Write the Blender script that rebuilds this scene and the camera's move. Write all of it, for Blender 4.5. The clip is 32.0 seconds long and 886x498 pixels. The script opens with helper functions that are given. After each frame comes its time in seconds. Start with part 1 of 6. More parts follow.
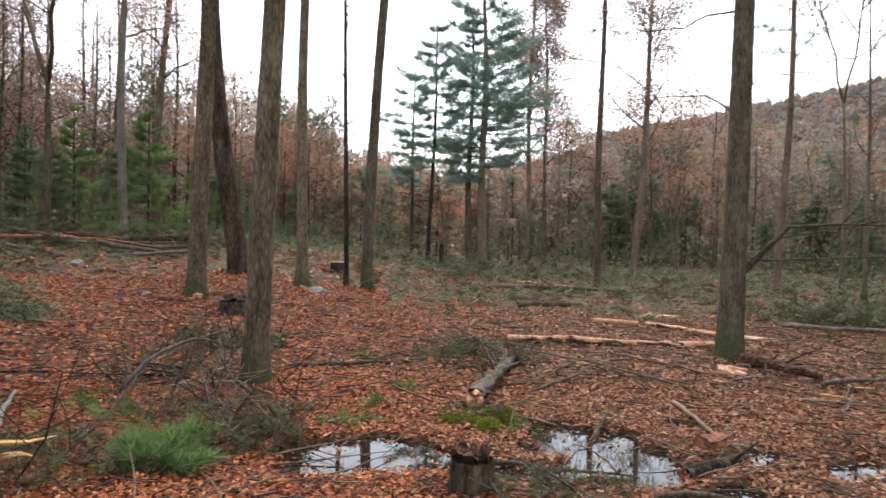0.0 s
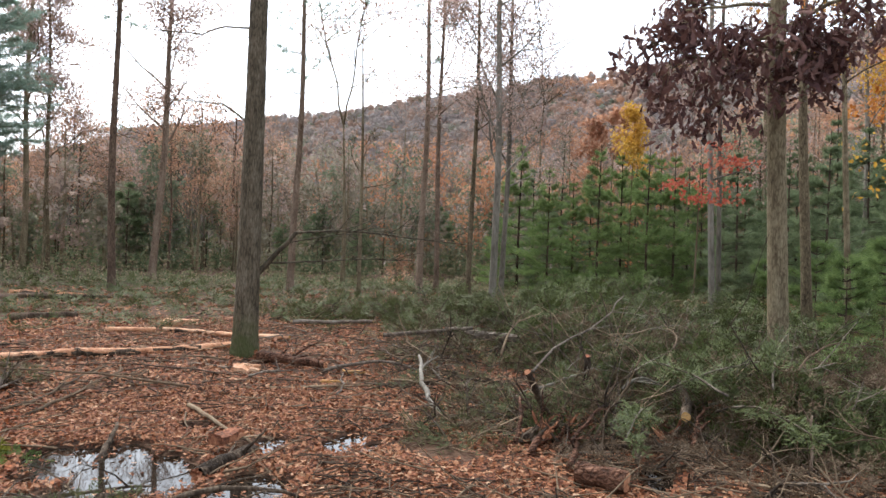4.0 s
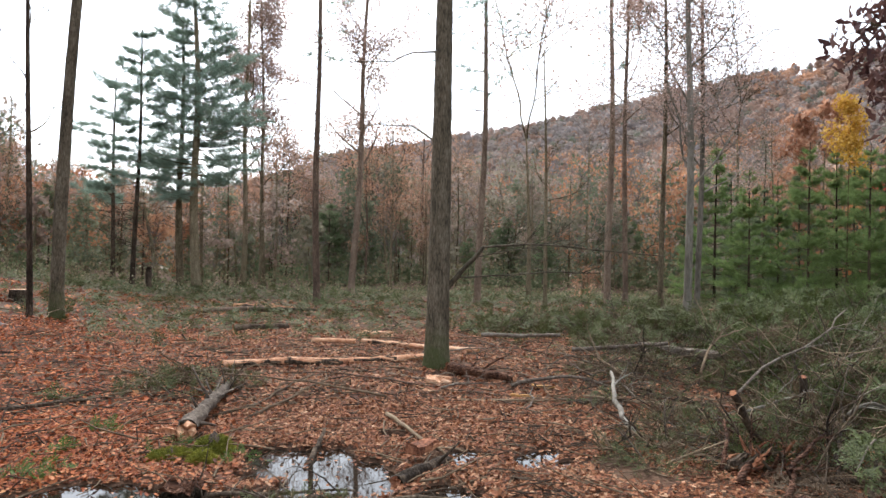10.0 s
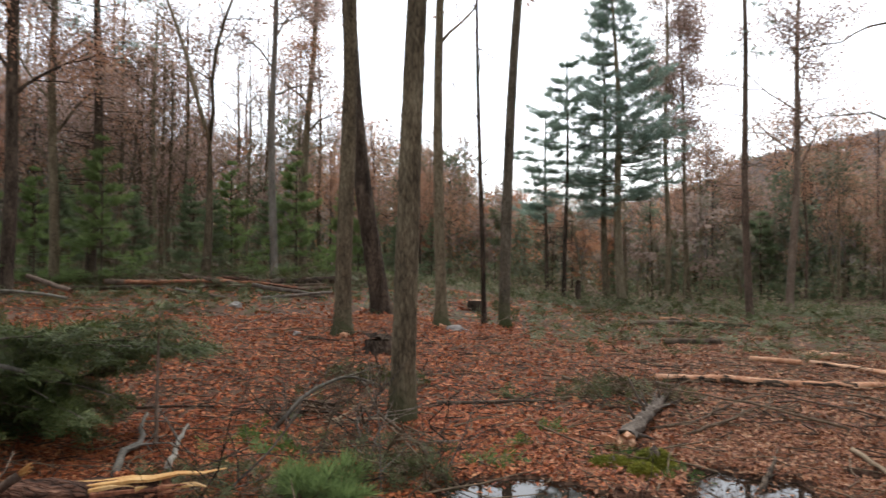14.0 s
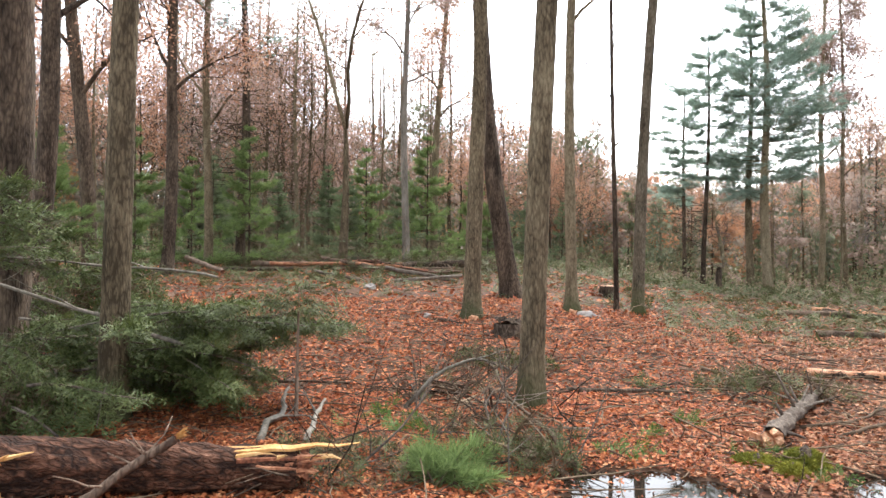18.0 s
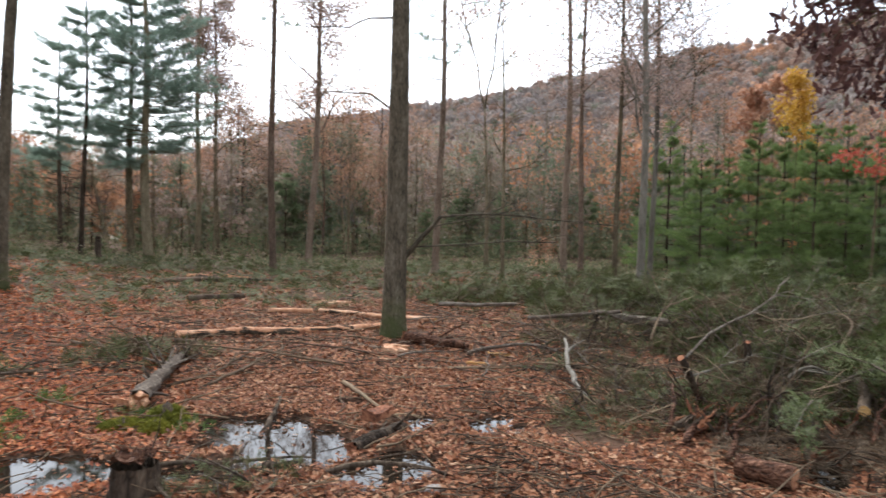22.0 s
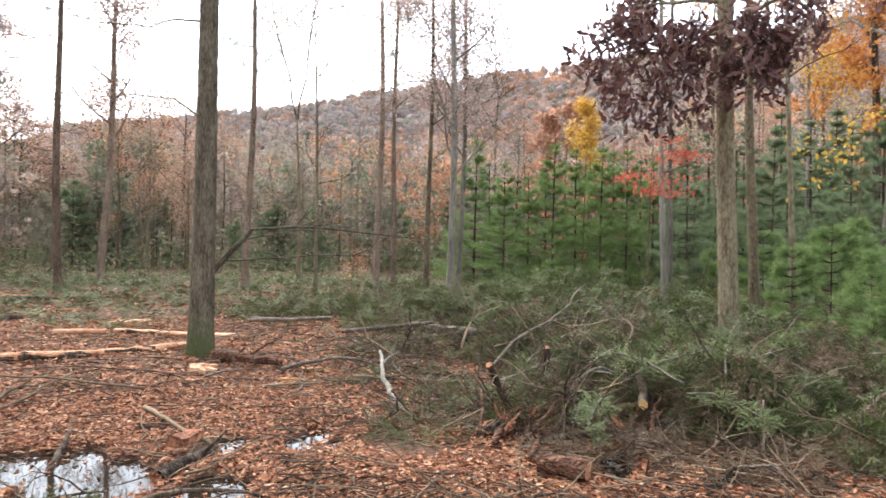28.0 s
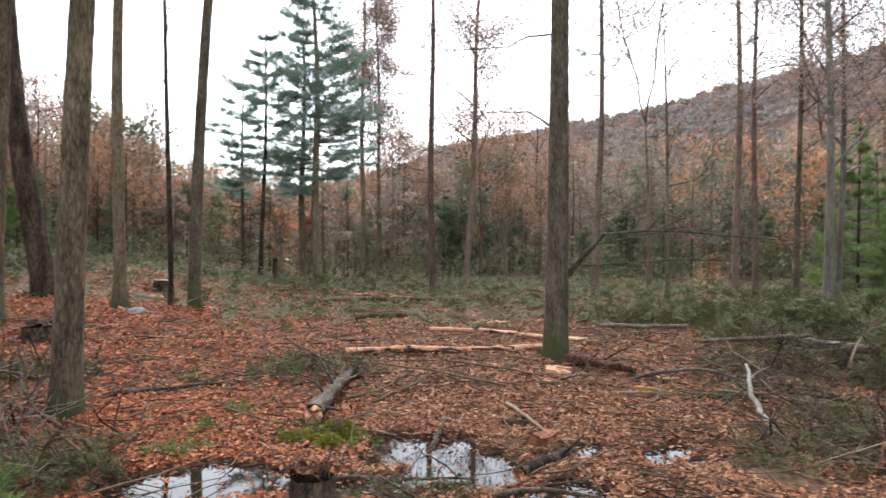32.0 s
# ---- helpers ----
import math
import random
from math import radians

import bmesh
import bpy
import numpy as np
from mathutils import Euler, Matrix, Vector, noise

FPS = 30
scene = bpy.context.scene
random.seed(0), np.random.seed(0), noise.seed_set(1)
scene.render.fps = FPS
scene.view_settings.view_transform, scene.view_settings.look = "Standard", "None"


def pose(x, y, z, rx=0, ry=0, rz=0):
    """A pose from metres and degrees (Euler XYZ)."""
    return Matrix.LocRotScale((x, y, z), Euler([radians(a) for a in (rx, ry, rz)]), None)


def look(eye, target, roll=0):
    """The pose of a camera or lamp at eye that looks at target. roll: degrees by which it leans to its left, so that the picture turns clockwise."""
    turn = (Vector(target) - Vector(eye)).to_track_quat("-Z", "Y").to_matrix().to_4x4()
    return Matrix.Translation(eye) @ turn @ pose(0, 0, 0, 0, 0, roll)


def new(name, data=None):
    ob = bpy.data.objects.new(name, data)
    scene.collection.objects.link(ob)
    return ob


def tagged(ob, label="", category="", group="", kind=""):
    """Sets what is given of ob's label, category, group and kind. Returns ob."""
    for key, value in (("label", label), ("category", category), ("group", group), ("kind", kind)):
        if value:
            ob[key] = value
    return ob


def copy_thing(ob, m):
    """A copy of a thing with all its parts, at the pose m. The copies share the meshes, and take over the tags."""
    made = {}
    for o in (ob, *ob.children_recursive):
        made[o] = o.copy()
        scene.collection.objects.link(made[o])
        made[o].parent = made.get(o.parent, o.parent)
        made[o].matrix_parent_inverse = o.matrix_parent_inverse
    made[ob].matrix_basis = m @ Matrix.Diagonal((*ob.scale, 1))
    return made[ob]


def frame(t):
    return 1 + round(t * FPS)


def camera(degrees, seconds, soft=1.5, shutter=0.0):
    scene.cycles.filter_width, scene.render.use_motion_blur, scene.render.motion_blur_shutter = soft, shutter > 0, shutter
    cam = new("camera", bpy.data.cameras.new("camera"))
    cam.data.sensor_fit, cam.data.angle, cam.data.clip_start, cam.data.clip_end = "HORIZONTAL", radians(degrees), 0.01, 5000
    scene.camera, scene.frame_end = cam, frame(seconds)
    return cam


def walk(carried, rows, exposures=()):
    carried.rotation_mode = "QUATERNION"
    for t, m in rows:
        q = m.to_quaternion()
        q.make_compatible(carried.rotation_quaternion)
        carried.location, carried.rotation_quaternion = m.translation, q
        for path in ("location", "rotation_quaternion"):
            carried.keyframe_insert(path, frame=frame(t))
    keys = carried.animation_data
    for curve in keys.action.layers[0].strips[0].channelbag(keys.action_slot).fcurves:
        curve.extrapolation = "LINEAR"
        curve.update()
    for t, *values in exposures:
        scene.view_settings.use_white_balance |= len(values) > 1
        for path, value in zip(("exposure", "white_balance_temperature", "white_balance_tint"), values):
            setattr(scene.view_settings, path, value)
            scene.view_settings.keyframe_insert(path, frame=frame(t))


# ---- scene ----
cam = camera(65.05, 32.0, soft=1.5, shutter=0.4)
PATH = [
    (0, pose(0.002, 0.061, 1.596, 88.788, -1.600, 0.034)),
    (0.5, pose(0.017, 0.047, 1.614, 88.918, -1.773, -4.237)),
    (1, pose(0.024, 0.026, 1.611, 88.764, -1.560, -10.167)),
    (1.5, pose(0.026, 0.016, 1.607, 89.191, -2.041, -16.788)),
    (2, pose(0.039, 0.018, 1.599, 89.219, -2.163, -24.115)),
    (2.5, pose(0.026, -0.016, 1.610, 89.794, -1.976, -30.623)),
    (3, pose(0.020, -0.044, 1.610, 89.708, -1.983, -34.175)),
    (3.5, pose(0.021, -0.067, 1.606, 89.729, -2.087, -36.438)),
    (4, pose(0.018, -0.073, 1.604, 90.269, -1.922, -37.949)),
    (4.5, pose(0.019, -0.082, 1.609, 90.516, -1.397, -38.179)),
    (6.5, pose(0.033, -0.089, 1.632, 93.279, 0.236, -34.944)),
    (7, pose(0.036, -0.098, 1.623, 92.644, -0.683, -37.527)),
    (7.5, pose(0.032, -0.068, 1.618, 90.995, -1.046, -36.380)),
    (8, pose(0.032, -0.049, 1.611, 90.327, -1.132, -30.402)),
    (8.5, pose(0.033, -0.035, 1.610, 90.788, -1.530, -28.071)),
    (9, pose(0.040, -0.018, 1.611, 90.973, -1.302, -26.273)),
    (9.5, pose(0.019, -0.032, 1.615, 90.956, -0.782, -24.356)),
    (10, pose(0.015, -0.024, 1.613, 90.939, -0.939, -22.806)),
    (10.5, pose(0.010, -0.020, 1.616, 90.848, -1.215, -21.713)),
    (11, pose(0.009, -0.017, 1.612, 91.046, -0.969, -19.603)),
    (11.5, pose(0.005, -0.004, 1.602, 90.890, -0.754, -16.262)),
    (12, pose(0.013, 0.011, 1.604, 91.406, -0.679, -10.038)),
    (12.5, pose(0.002, 0.027, 1.592, 92.194, -0.598, -5.061)),
    (13, pose(-0.031, 0.037, 1.585, 91.750, -0.871, 0.236)),
    (13.5, pose(-0.063, 0.059, 1.591, 91.294, -0.885, 6.133)),
    (14, pose(-0.085, 0.068, 1.595, 91.712, -0.216, 10.944)),
    (14.5, pose(-0.101, 0.078, 1.593, 91.553, 0.017, 17.494)),
    (15, pose(-0.111, 0.095, 1.581, 90.297, 0.275, 21.768)),
    (15.5, pose(-0.116, 0.107, 1.583, 90.207, -0.288, 23.237)),
    (17.5, pose(-0.110, 0.108, 1.576, 90.317, -0.599, 22.451)),
    (18, pose(-0.096, 0.122, 1.579, 90.374, -0.647, 21.595)),
    (18.5, pose(-0.085, 0.129, 1.583, 90.685, -0.818, 19.606)),
    (19, pose(-0.050, 0.117, 1.584, 90.767, -1.010, 14.632)),
    (19.5, pose(-0.017, 0.088, 1.594, 91.111, -1.109, 10.669)),
    (20, pose(0.011, 0.064, 1.589, 90.783, -0.859, 6.242)),
    (20.5, pose(0.031, 0.036, 1.582, 89.893, -0.877, -0.161)),
    (21, pose(0.037, -0.019, 1.589, 89.508, -0.778, -8.892)),
    (21.5, pose(0.034, -0.020, 1.589, 89.111, -0.848, -18.696)),
    (22, pose(0.032, -0.035, 1.595, 88.576, -1.058, -26.227)),
    (22.5, pose(0.034, -0.059, 1.595, 88.499, -1.525, -30.646)),
    (23, pose(0.027, -0.079, 1.596, 88.102, -1.326, -33.732)),
    (23.5, pose(0.042, -0.086, 1.602, 88.158, -1.087, -36.497)),
    (24, pose(0.043, -0.090, 1.595, 88.306, -0.995, -38.294)),
    (24.5, pose(0.047, -0.091, 1.600, 88.434, -1.302, -39.750)),
    (25, pose(0.053, -0.085, 1.605, 88.777, -1.056, -41.302)),
    (25.5, pose(0.054, -0.084, 1.596, 89.162, -1.085, -42.696)),
    (27.5, pose(-0.012, -0.083, 1.606, 89.551, -0.833, -43.666)),
    (28, pose(-0.012, -0.054, 1.606, 89.903, -1.093, -41.570)),
    (28.5, pose(-0.010, -0.035, 1.605, 89.864, -0.927, -38.600)),
    (29, pose(-0.013, -0.020, 1.604, 90.359, -1.124, -36.971)),
    (29.5, pose(-0.002, 0.002, 1.606, 90.166, -0.894, -33.029)),
    (30, pose(-0.001, 0.039, 1.601, 90.529, -0.953, -27.874)),
    (30.5, pose(0.007, 0.064, 1.594, 90.310, -0.860, -23.909)),
    (31, pose(0.010, 0.066, 1.600, 89.911, -0.876, -19.165)),
    (31.5, pose(-0.003, 0.074, 1.597, 90.088, -0.965, -17.126)),
    (32, pose(0.003, 0.091, 1.582, 90.064, -0.386, -13.458)),
]
walk(cam, PATH, exposures=[(0.0, 1.53, 6300, 8), (2.0, 1.46, 6300, 8), (4.0, 1.68, 6300, 8), (7.0, 1.53, 6300, 8), (9.0, 1.68, 6300, 8), (11.0, 1.48, 6300, 8), (13.0, 1.16, 6500, 9), (15.0, 1.36, 6500, 9), (17.5, 2.31, 6500, 9), (18.0, 2.31, 6500, 9), (20.0, 1.83, 6500, 9), (22.0, 1.53, 6300, 8), (24.0, 1.93, 6300, 8), (25.0, 2.18, 6300, 8), (28.0, 2.28, 6300, 8), (30.0, 2.08, 6300, 8), (31.0, 1.83, 6300, 8), (32.0, 1.7, 6300, 8)])

import itertools

# ---- light ----
world = bpy.data.worlds.new("world")
scene.world = world
world.use_nodes = True
wt = world.node_tree
sky = wt.nodes.new("ShaderNodeTexSky")
sky.sky_type, sky.sun_disc = "NISHITA", False
sky.sun_elevation, sky.sun_rotation = radians(55), radians(0)
sky.air_density, sky.dust_density, sky.ozone_density = 1.0, 2.0, 1.0
grey = wt.nodes.new("ShaderNodeHueSaturation")
grey.inputs["Saturation"].default_value = 0.38
wt.links.new(sky.outputs[0], grey.inputs["Color"])
wt.links.new(grey.outputs[0], wt.nodes["Background"].inputs["Color"])
wt.nodes["Background"].inputs["Strength"].default_value = 0.15
sun_data = bpy.data.lights.new("sun", "SUN")
sun_data.energy, sun_data.angle, sun_data.color = 0.9, radians(50), (1.0, 0.98, 0.95)
sun = new("sun", sun_data)
sun.matrix_world = look((0, 28, 40), (0, 0, 0))


# ---- materials ----
def mat(name, ramp, scale=4.0, stretch=(1, 1, 1), rough=0.9, bump=0.3, fine=40.0, through_light=0.0, per="obj", mix=0.5, dist=0.02, spec=0.2, cracks=0.0, turn=0.0):
    """Two-scale noise between the ramp's colours; per island or object, a random shift along it."""
    m = bpy.data.materials.new(name)
    m.use_nodes = True
    nt = m.node_tree
    n, l = nt.nodes, nt.links
    b = n["Principled BSDF"]
    b.inputs["Roughness"].default_value = rough
    b.inputs["Specular IOR Level"].default_value = spec
    co = n.new("ShaderNodeTexCoord")
    mp = n.new("ShaderNodeMapping")
    mp.inputs["Scale"].default_value = stretch
    mp.inputs["Rotation"].default_value = (0, 0, radians(turn))
    l.new(co.outputs["Object"], mp.inputs["Vector"])
    n1, n2 = n.new("ShaderNodeTexNoise"), n.new("ShaderNodeTexNoise")
    n1.inputs["Scale"].default_value, n2.inputs["Scale"].default_value = scale, fine
    n1.inputs["Detail"].default_value, n2.inputs["Detail"].default_value = 5, 3
    for q in (n1, n2):
        l.new(mp.outputs[0], q.inputs["Vector"])
    rnd = n.new("ShaderNodeNewGeometry").outputs["Random Per Island"] if per == "island" else n.new("ShaderNodeObjectInfo").outputs["Random"]
    a = n.new("ShaderNodeMath")
    a.operation = "MULTIPLY_ADD"
    l.new(n1.outputs["Fac"], a.inputs[0])
    a.inputs[1].default_value = 1.7 * (1 - mix)
    l.new(n2.outputs["Fac"], a.inputs[2])
    if cracks:
        vo = n.new("ShaderNodeTexVoronoi")
        vo.feature = "DISTANCE_TO_EDGE"
        vo.inputs["Scale"].default_value = cracks
        l.new(mp.outputs[0], vo.inputs["Vector"])
        cut = n.new("ShaderNodeMapRange")
        cut.inputs["From Max"].default_value = 0.22
        cut.inputs["To Min"].default_value, cut.inputs["To Max"].default_value = -0.17, 0.06
        l.new(vo.outputs["Distance"], cut.inputs["Value"])
        deep = n.new("ShaderNodeMath")
        l.new(a.outputs[0], deep.inputs[0])
        l.new(cut.outputs[0], deep.inputs[1])
        a = deep
    c = n.new("ShaderNodeMath")
    c.operation = "MULTIPLY_ADD"
    l.new(rnd, c.inputs[0])
    c.inputs[1].default_value = mix * 1.4
    l.new(a.outputs[0], c.inputs[2])
    mr = n.new("ShaderNodeMapRange")
    mid = 0.5 * 1.7 * (1 - mix) + 0.5 + 0.7 * mix
    mr.inputs["From Min"].default_value, mr.inputs["From Max"].default_value = mid - 0.27 - 0.5 * mix, mid + 0.27 + 0.5 * mix
    l.new(c.outputs[0], mr.inputs["Value"])
    r = n.new("ShaderNodeValToRGB")
    els = r.color_ramp.elements
    for i, col in enumerate(ramp):
        p = i / (len(ramp) - 1)
        e = els[i] if i < 2 else els.new(p)
        e.position, e.color = p, (*col, 1)
    l.new(mr.outputs[0], r.inputs[0])
    l.new(r.outputs[0], b.inputs["Base Color"])
    if bump:
        bp = n.new("ShaderNodeBump")
        bp.inputs["Strength"].default_value, bp.inputs["Distance"].default_value = bump, dist
        l.new(a.outputs[0], bp.inputs["Height"])
        l.new(bp.outputs[0], b.inputs["Normal"])
    if through_light:
        t = n.new("ShaderNodeBsdfTranslucent")
        l.new(r.outputs[0], t.inputs["Color"])
        x = n.new("ShaderNodeMixShader")
        x.inputs[0].default_value = through_light
        l.new(b.outputs[0], x.inputs[1])
        l.new(t.outputs[0], x.inputs[2])
        l.new(x.outputs[0], n["Material Output"].inputs["Surface"])
    return m


def add_moss(m, colour, low, high):
    """Moss that creeps up a trunk's foot in an uneven patch, over the bark's colour."""
    nt = m.node_tree
    n, l = nt.nodes, nt.links
    b = n["Principled BSDF"]
    old = b.inputs["Base Color"].links[0].from_socket
    co = n.new("ShaderNodeTexCoord")
    s = n.new("ShaderNodeSeparateXYZ")
    l.new(co.outputs["Object"], s.inputs[0])
    no = n.new("ShaderNodeTexNoise")
    no.inputs["Scale"].default_value = 7
    l.new(co.outputs["Object"], no.inputs["Vector"])
    k = n.new("ShaderNodeMath")
    k.operation = "MULTIPLY_ADD"
    l.new(no.outputs["Fac"], k.inputs[0])
    k.inputs[1].default_value = -1.6 * (high - low)
    l.new(s.outputs["Z"], k.inputs[2])
    mr = n.new("ShaderNodeMapRange")
    mr.inputs["From Min"].default_value, mr.inputs["From Max"].default_value = low - 0.8 * (high - low), high - 0.8 * (high - low)
    mr.inputs["To Min"].default_value, mr.inputs["To Max"].default_value = 0.8, 0.0
    l.new(k.outputs[0], mr.inputs["Value"])
    x = n.new("ShaderNodeMix")
    x.data_type = "RGBA"
    l.new(mr.outputs[0], x.inputs[0])
    l.new(old, x.inputs[6])
    x.inputs[7].default_value = (*colour, 1)
    l.new(x.outputs[2], b.inputs["Base Color"])
    return m


LITTER = mat("leaf_litter", [(0.05, 0.018, 0.009), (0.149, 0.05, 0.022), (0.254, 0.093, 0.042), (0.357, 0.164, 0.081), (0.497, 0.318, 0.193)], 3, rough=0.7, bump=0, fine=25, per="island", mix=0.72, through_light=0.15)
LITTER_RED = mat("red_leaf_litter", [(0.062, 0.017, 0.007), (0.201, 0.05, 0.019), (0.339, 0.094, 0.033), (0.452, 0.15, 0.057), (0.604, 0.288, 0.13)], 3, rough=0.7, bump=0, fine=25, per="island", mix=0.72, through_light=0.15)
GROUND = mat("forest_floor", [(0.022, 0.013, 0.007), (0.054, 0.029, 0.018), (0.099, 0.054, 0.032), (0.14, 0.086, 0.054)], 1.3, rough=0.95, bump=0.8, fine=22, mix=0.35, dist=0.04)
BARK_GREY = add_moss(mat("grey_brown_bark", [(0.048, 0.035, 0.02), (0.12, 0.091, 0.055), (0.206, 0.165, 0.102), (0.3, 0.246, 0.16)], 7, (1, 1, 0.25), 0.95, 0.7, 38, mix=0.35, dist=0.03, cracks=34), (0.06, 0.065, 0.027), 0.1, 0.5)
BARK_LOG = mat("grey_log_bark", [(0.035, 0.026, 0.02), (0.095, 0.072, 0.055), (0.17, 0.138, 0.108), (0.28, 0.24, 0.195)], 9, (1, 1, 1), 0.95, 0.9, 34, mix=0.3, dist=0.02)
# leafy slope paled to match the crowns, distance haze included in its colour
HILLSIDE = mat("hazed_leafy_hillside", [(0.215, 0.17, 0.14), (0.27, 0.218, 0.182), (0.325, 0.27, 0.228)], 0.05, rough=1.0, bump=0, fine=0.4)
BARK_MOSS = add_moss(mat("mossy_grey_bark", [(0.042, 0.034, 0.022), (0.102, 0.082, 0.055), (0.169, 0.14, 0.1), (0.231, 0.202, 0.15)], 7, (1, 1, 0.25), 0.95, 0.7, 36, mix=0.35, dist=0.03, cracks=32), (0.065, 0.075, 0.025), 0.15, 0.7)
BARK_DARK = mat("dark_furrowed_bark", [(0.021, 0.014, 0.009), (0.053, 0.037, 0.025), (0.095, 0.068, 0.046), (0.158, 0.116, 0.08)], 6, (1, 1, 0.25), 0.95, 0.8, 30, mix=0.18, dist=0.03, cracks=28)
BARK_RED = mat("reddish_brown_bark", [(0.067, 0.045, 0.032), (0.145, 0.099, 0.069), (0.226, 0.163, 0.117), (0.308, 0.233, 0.175)], 6, (1, 1, 0.25), 0.95, 0.8, 30, mix=0.35, dist=0.03, cracks=28)
BARK_PALE = mat("pale_grey_bark", [(0.066, 0.058, 0.044), (0.14, 0.122, 0.095), (0.221, 0.194, 0.158), (0.294, 0.267, 0.222)], 4, (1, 1, 0.2), 0.9, 0.6, 30, mix=0.3, dist=0.02)
TWIG = mat("dry_twig", [(0.042, 0.028, 0.017), (0.105, 0.07, 0.043), (0.184, 0.13, 0.081), (0.284, 0.21, 0.136)], 3, (1, 1, 1), 0.9, 0.3, 30, mix=0.6)
WOOD = mat("fresh_split_wood", [(0.246, 0.098, 0.025), (0.394, 0.197, 0.062), (0.508, 0.295, 0.107), (0.59, 0.394, 0.189)], 6, (1, 1, 1), 0.75, 0.5, 45, mix=0.3)
WOOD_PALE = mat("peeled_pinkish_wood", [(0.22, 0.085, 0.045), (0.44, 0.2, 0.1), (0.6, 0.33, 0.19), (0.7, 0.47, 0.31)], 7, (1, 1, 1), 0.7, 0.5, 45, mix=0.3)
WOOD_RED = mat("torn_reddish_wood", [(0.07, 0.03, 0.018), (0.22, 0.085, 0.045), (0.38, 0.17, 0.09), (0.5, 0.27, 0.15)], 7, (1, 1, 1), 0.85, 0.6, 40, mix=0.3)
PINE = mat("green_pine_needles", [(0.086, 0.125, 0.041), (0.151, 0.215, 0.072), (0.221, 0.3, 0.108), (0.302, 0.38, 0.153)], 1.5, rough=0.6, bump=0, fine=20, per="island", mix=0.5, through_light=0.5)
# blue-green needles of the farther pines, base colour raised for the sky's veiling glare
PINE_FAR = mat("glare_paled_blue_green_needles", [(0.149, 0.209, 0.169), (0.232, 0.31, 0.244), (0.311, 0.402, 0.318), (0.384, 0.475, 0.384)], 1.0, rough=0.6, bump=0, fine=20, per="island", mix=0.5, through_light=0.4)
FIR = mat("deep_green_young_needles", [(0.095, 0.129, 0.067), (0.151, 0.196, 0.101), (0.213, 0.263, 0.14), (0.28, 0.33, 0.19)], 1.5, rough=0.6, bump=0, fine=20, per="island", mix=0.5, through_light=0.45)
HEMLOCK = mat("grey_green_hemlock_needles", [(0.034, 0.041, 0.013), (0.065, 0.079, 0.024), (0.104, 0.123, 0.04), (0.158, 0.174, 0.07)], 1.5, rough=0.55, bump=0, fine=20, per="island", mix=0.5, through_light=0.2)
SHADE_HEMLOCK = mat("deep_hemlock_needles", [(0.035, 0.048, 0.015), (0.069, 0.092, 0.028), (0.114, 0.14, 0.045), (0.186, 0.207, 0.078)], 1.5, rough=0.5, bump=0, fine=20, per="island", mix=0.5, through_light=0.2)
BARK_BROWN = mat("wet_brown_bark", [(0.019, 0.008, 0.004), (0.064, 0.027, 0.014), (0.129, 0.058, 0.033), (0.232, 0.119, 0.073)], 10, (0.22, 1, 1), 0.8, 1.0, 38, mix=0.2, dist=0.04, cracks=30, turn=-29.5)
SLASH = mat("wilting_olive_needles", [(0.043, 0.049, 0.018), (0.077, 0.086, 0.032), (0.115, 0.126, 0.049), (0.161, 0.167, 0.077)], 1.5, rough=0.6, bump=0, fine=20, per="island", mix=0.5, through_light=0.2)
DEBRIS = mat("dark_bark_debris", [(0.015, 0.01, 0.007), (0.045, 0.028, 0.018), (0.09, 0.06, 0.038), (0.2, 0.14, 0.09)], 3, rough=0.85, bump=0, fine=20, per="island", mix=0.7)
DRY = mat("dead_brown_needles", [(0.051, 0.034, 0.019), (0.102, 0.064, 0.038), (0.162, 0.111, 0.068), (0.221, 0.17, 0.119)], 1.5, rough=0.7, bump=0, fine=20, per="island", mix=0.5, through_light=0.15)
GRASS = mat("bright_fern_green", [(0.05, 0.09, 0.02), (0.1, 0.17, 0.04), (0.17, 0.24, 0.07)], 2, rough=0.6, bump=0, fine=20, per="island", mix=0.5, through_light=0.3)
MOSS = mat("yellow_green_moss", [(0.126, 0.14, 0.025), (0.28, 0.266, 0.042), (0.462, 0.406, 0.07)], 6, rough=1.0, bump=1.0, fine=60, mix=0.3)
OAK = mat("dark_russet_oak_leaves", [(0.042, 0.022, 0.022), (0.091, 0.042, 0.039), (0.146, 0.073, 0.061), (0.219, 0.122, 0.097)], 1.5, rough=0.6, bump=0, fine=15, per="island", mix=0.6, through_light=0.2)
RUST = mat("rusty_autumn_leaves", [(0.278, 0.138, 0.084), (0.41, 0.211, 0.128), (0.515, 0.291, 0.184), (0.574, 0.408, 0.284)], 0.8, rough=0.6, bump=0, fine=8, per="island", mix=0.6, through_light=0.5)
MAUVE = mat("faded_brown_leaves", [(0.26, 0.165, 0.13), (0.35, 0.235, 0.185), (0.44, 0.31, 0.255), (0.52, 0.4, 0.34)], 0.8, rough=0.6, bump=0, fine=8, per="island", mix=0.6, through_light=0.5)
RED = mat("scarlet_maple_leaves", [(0.304, 0.052, 0.038), (0.475, 0.111, 0.068), (0.570, 0.208, 0.120)], 1, rough=0.6, bump=0, fine=10, per="island", mix=0.6, through_light=0.4)
YELLOW = mat("golden_leaves", [(0.380, 0.200, 0.032), (0.570, 0.330, 0.048), (0.665, 0.450, 0.128)], 1, rough=0.6, bump=0, fine=10, per="island", mix=0.6, through_light=0.4)
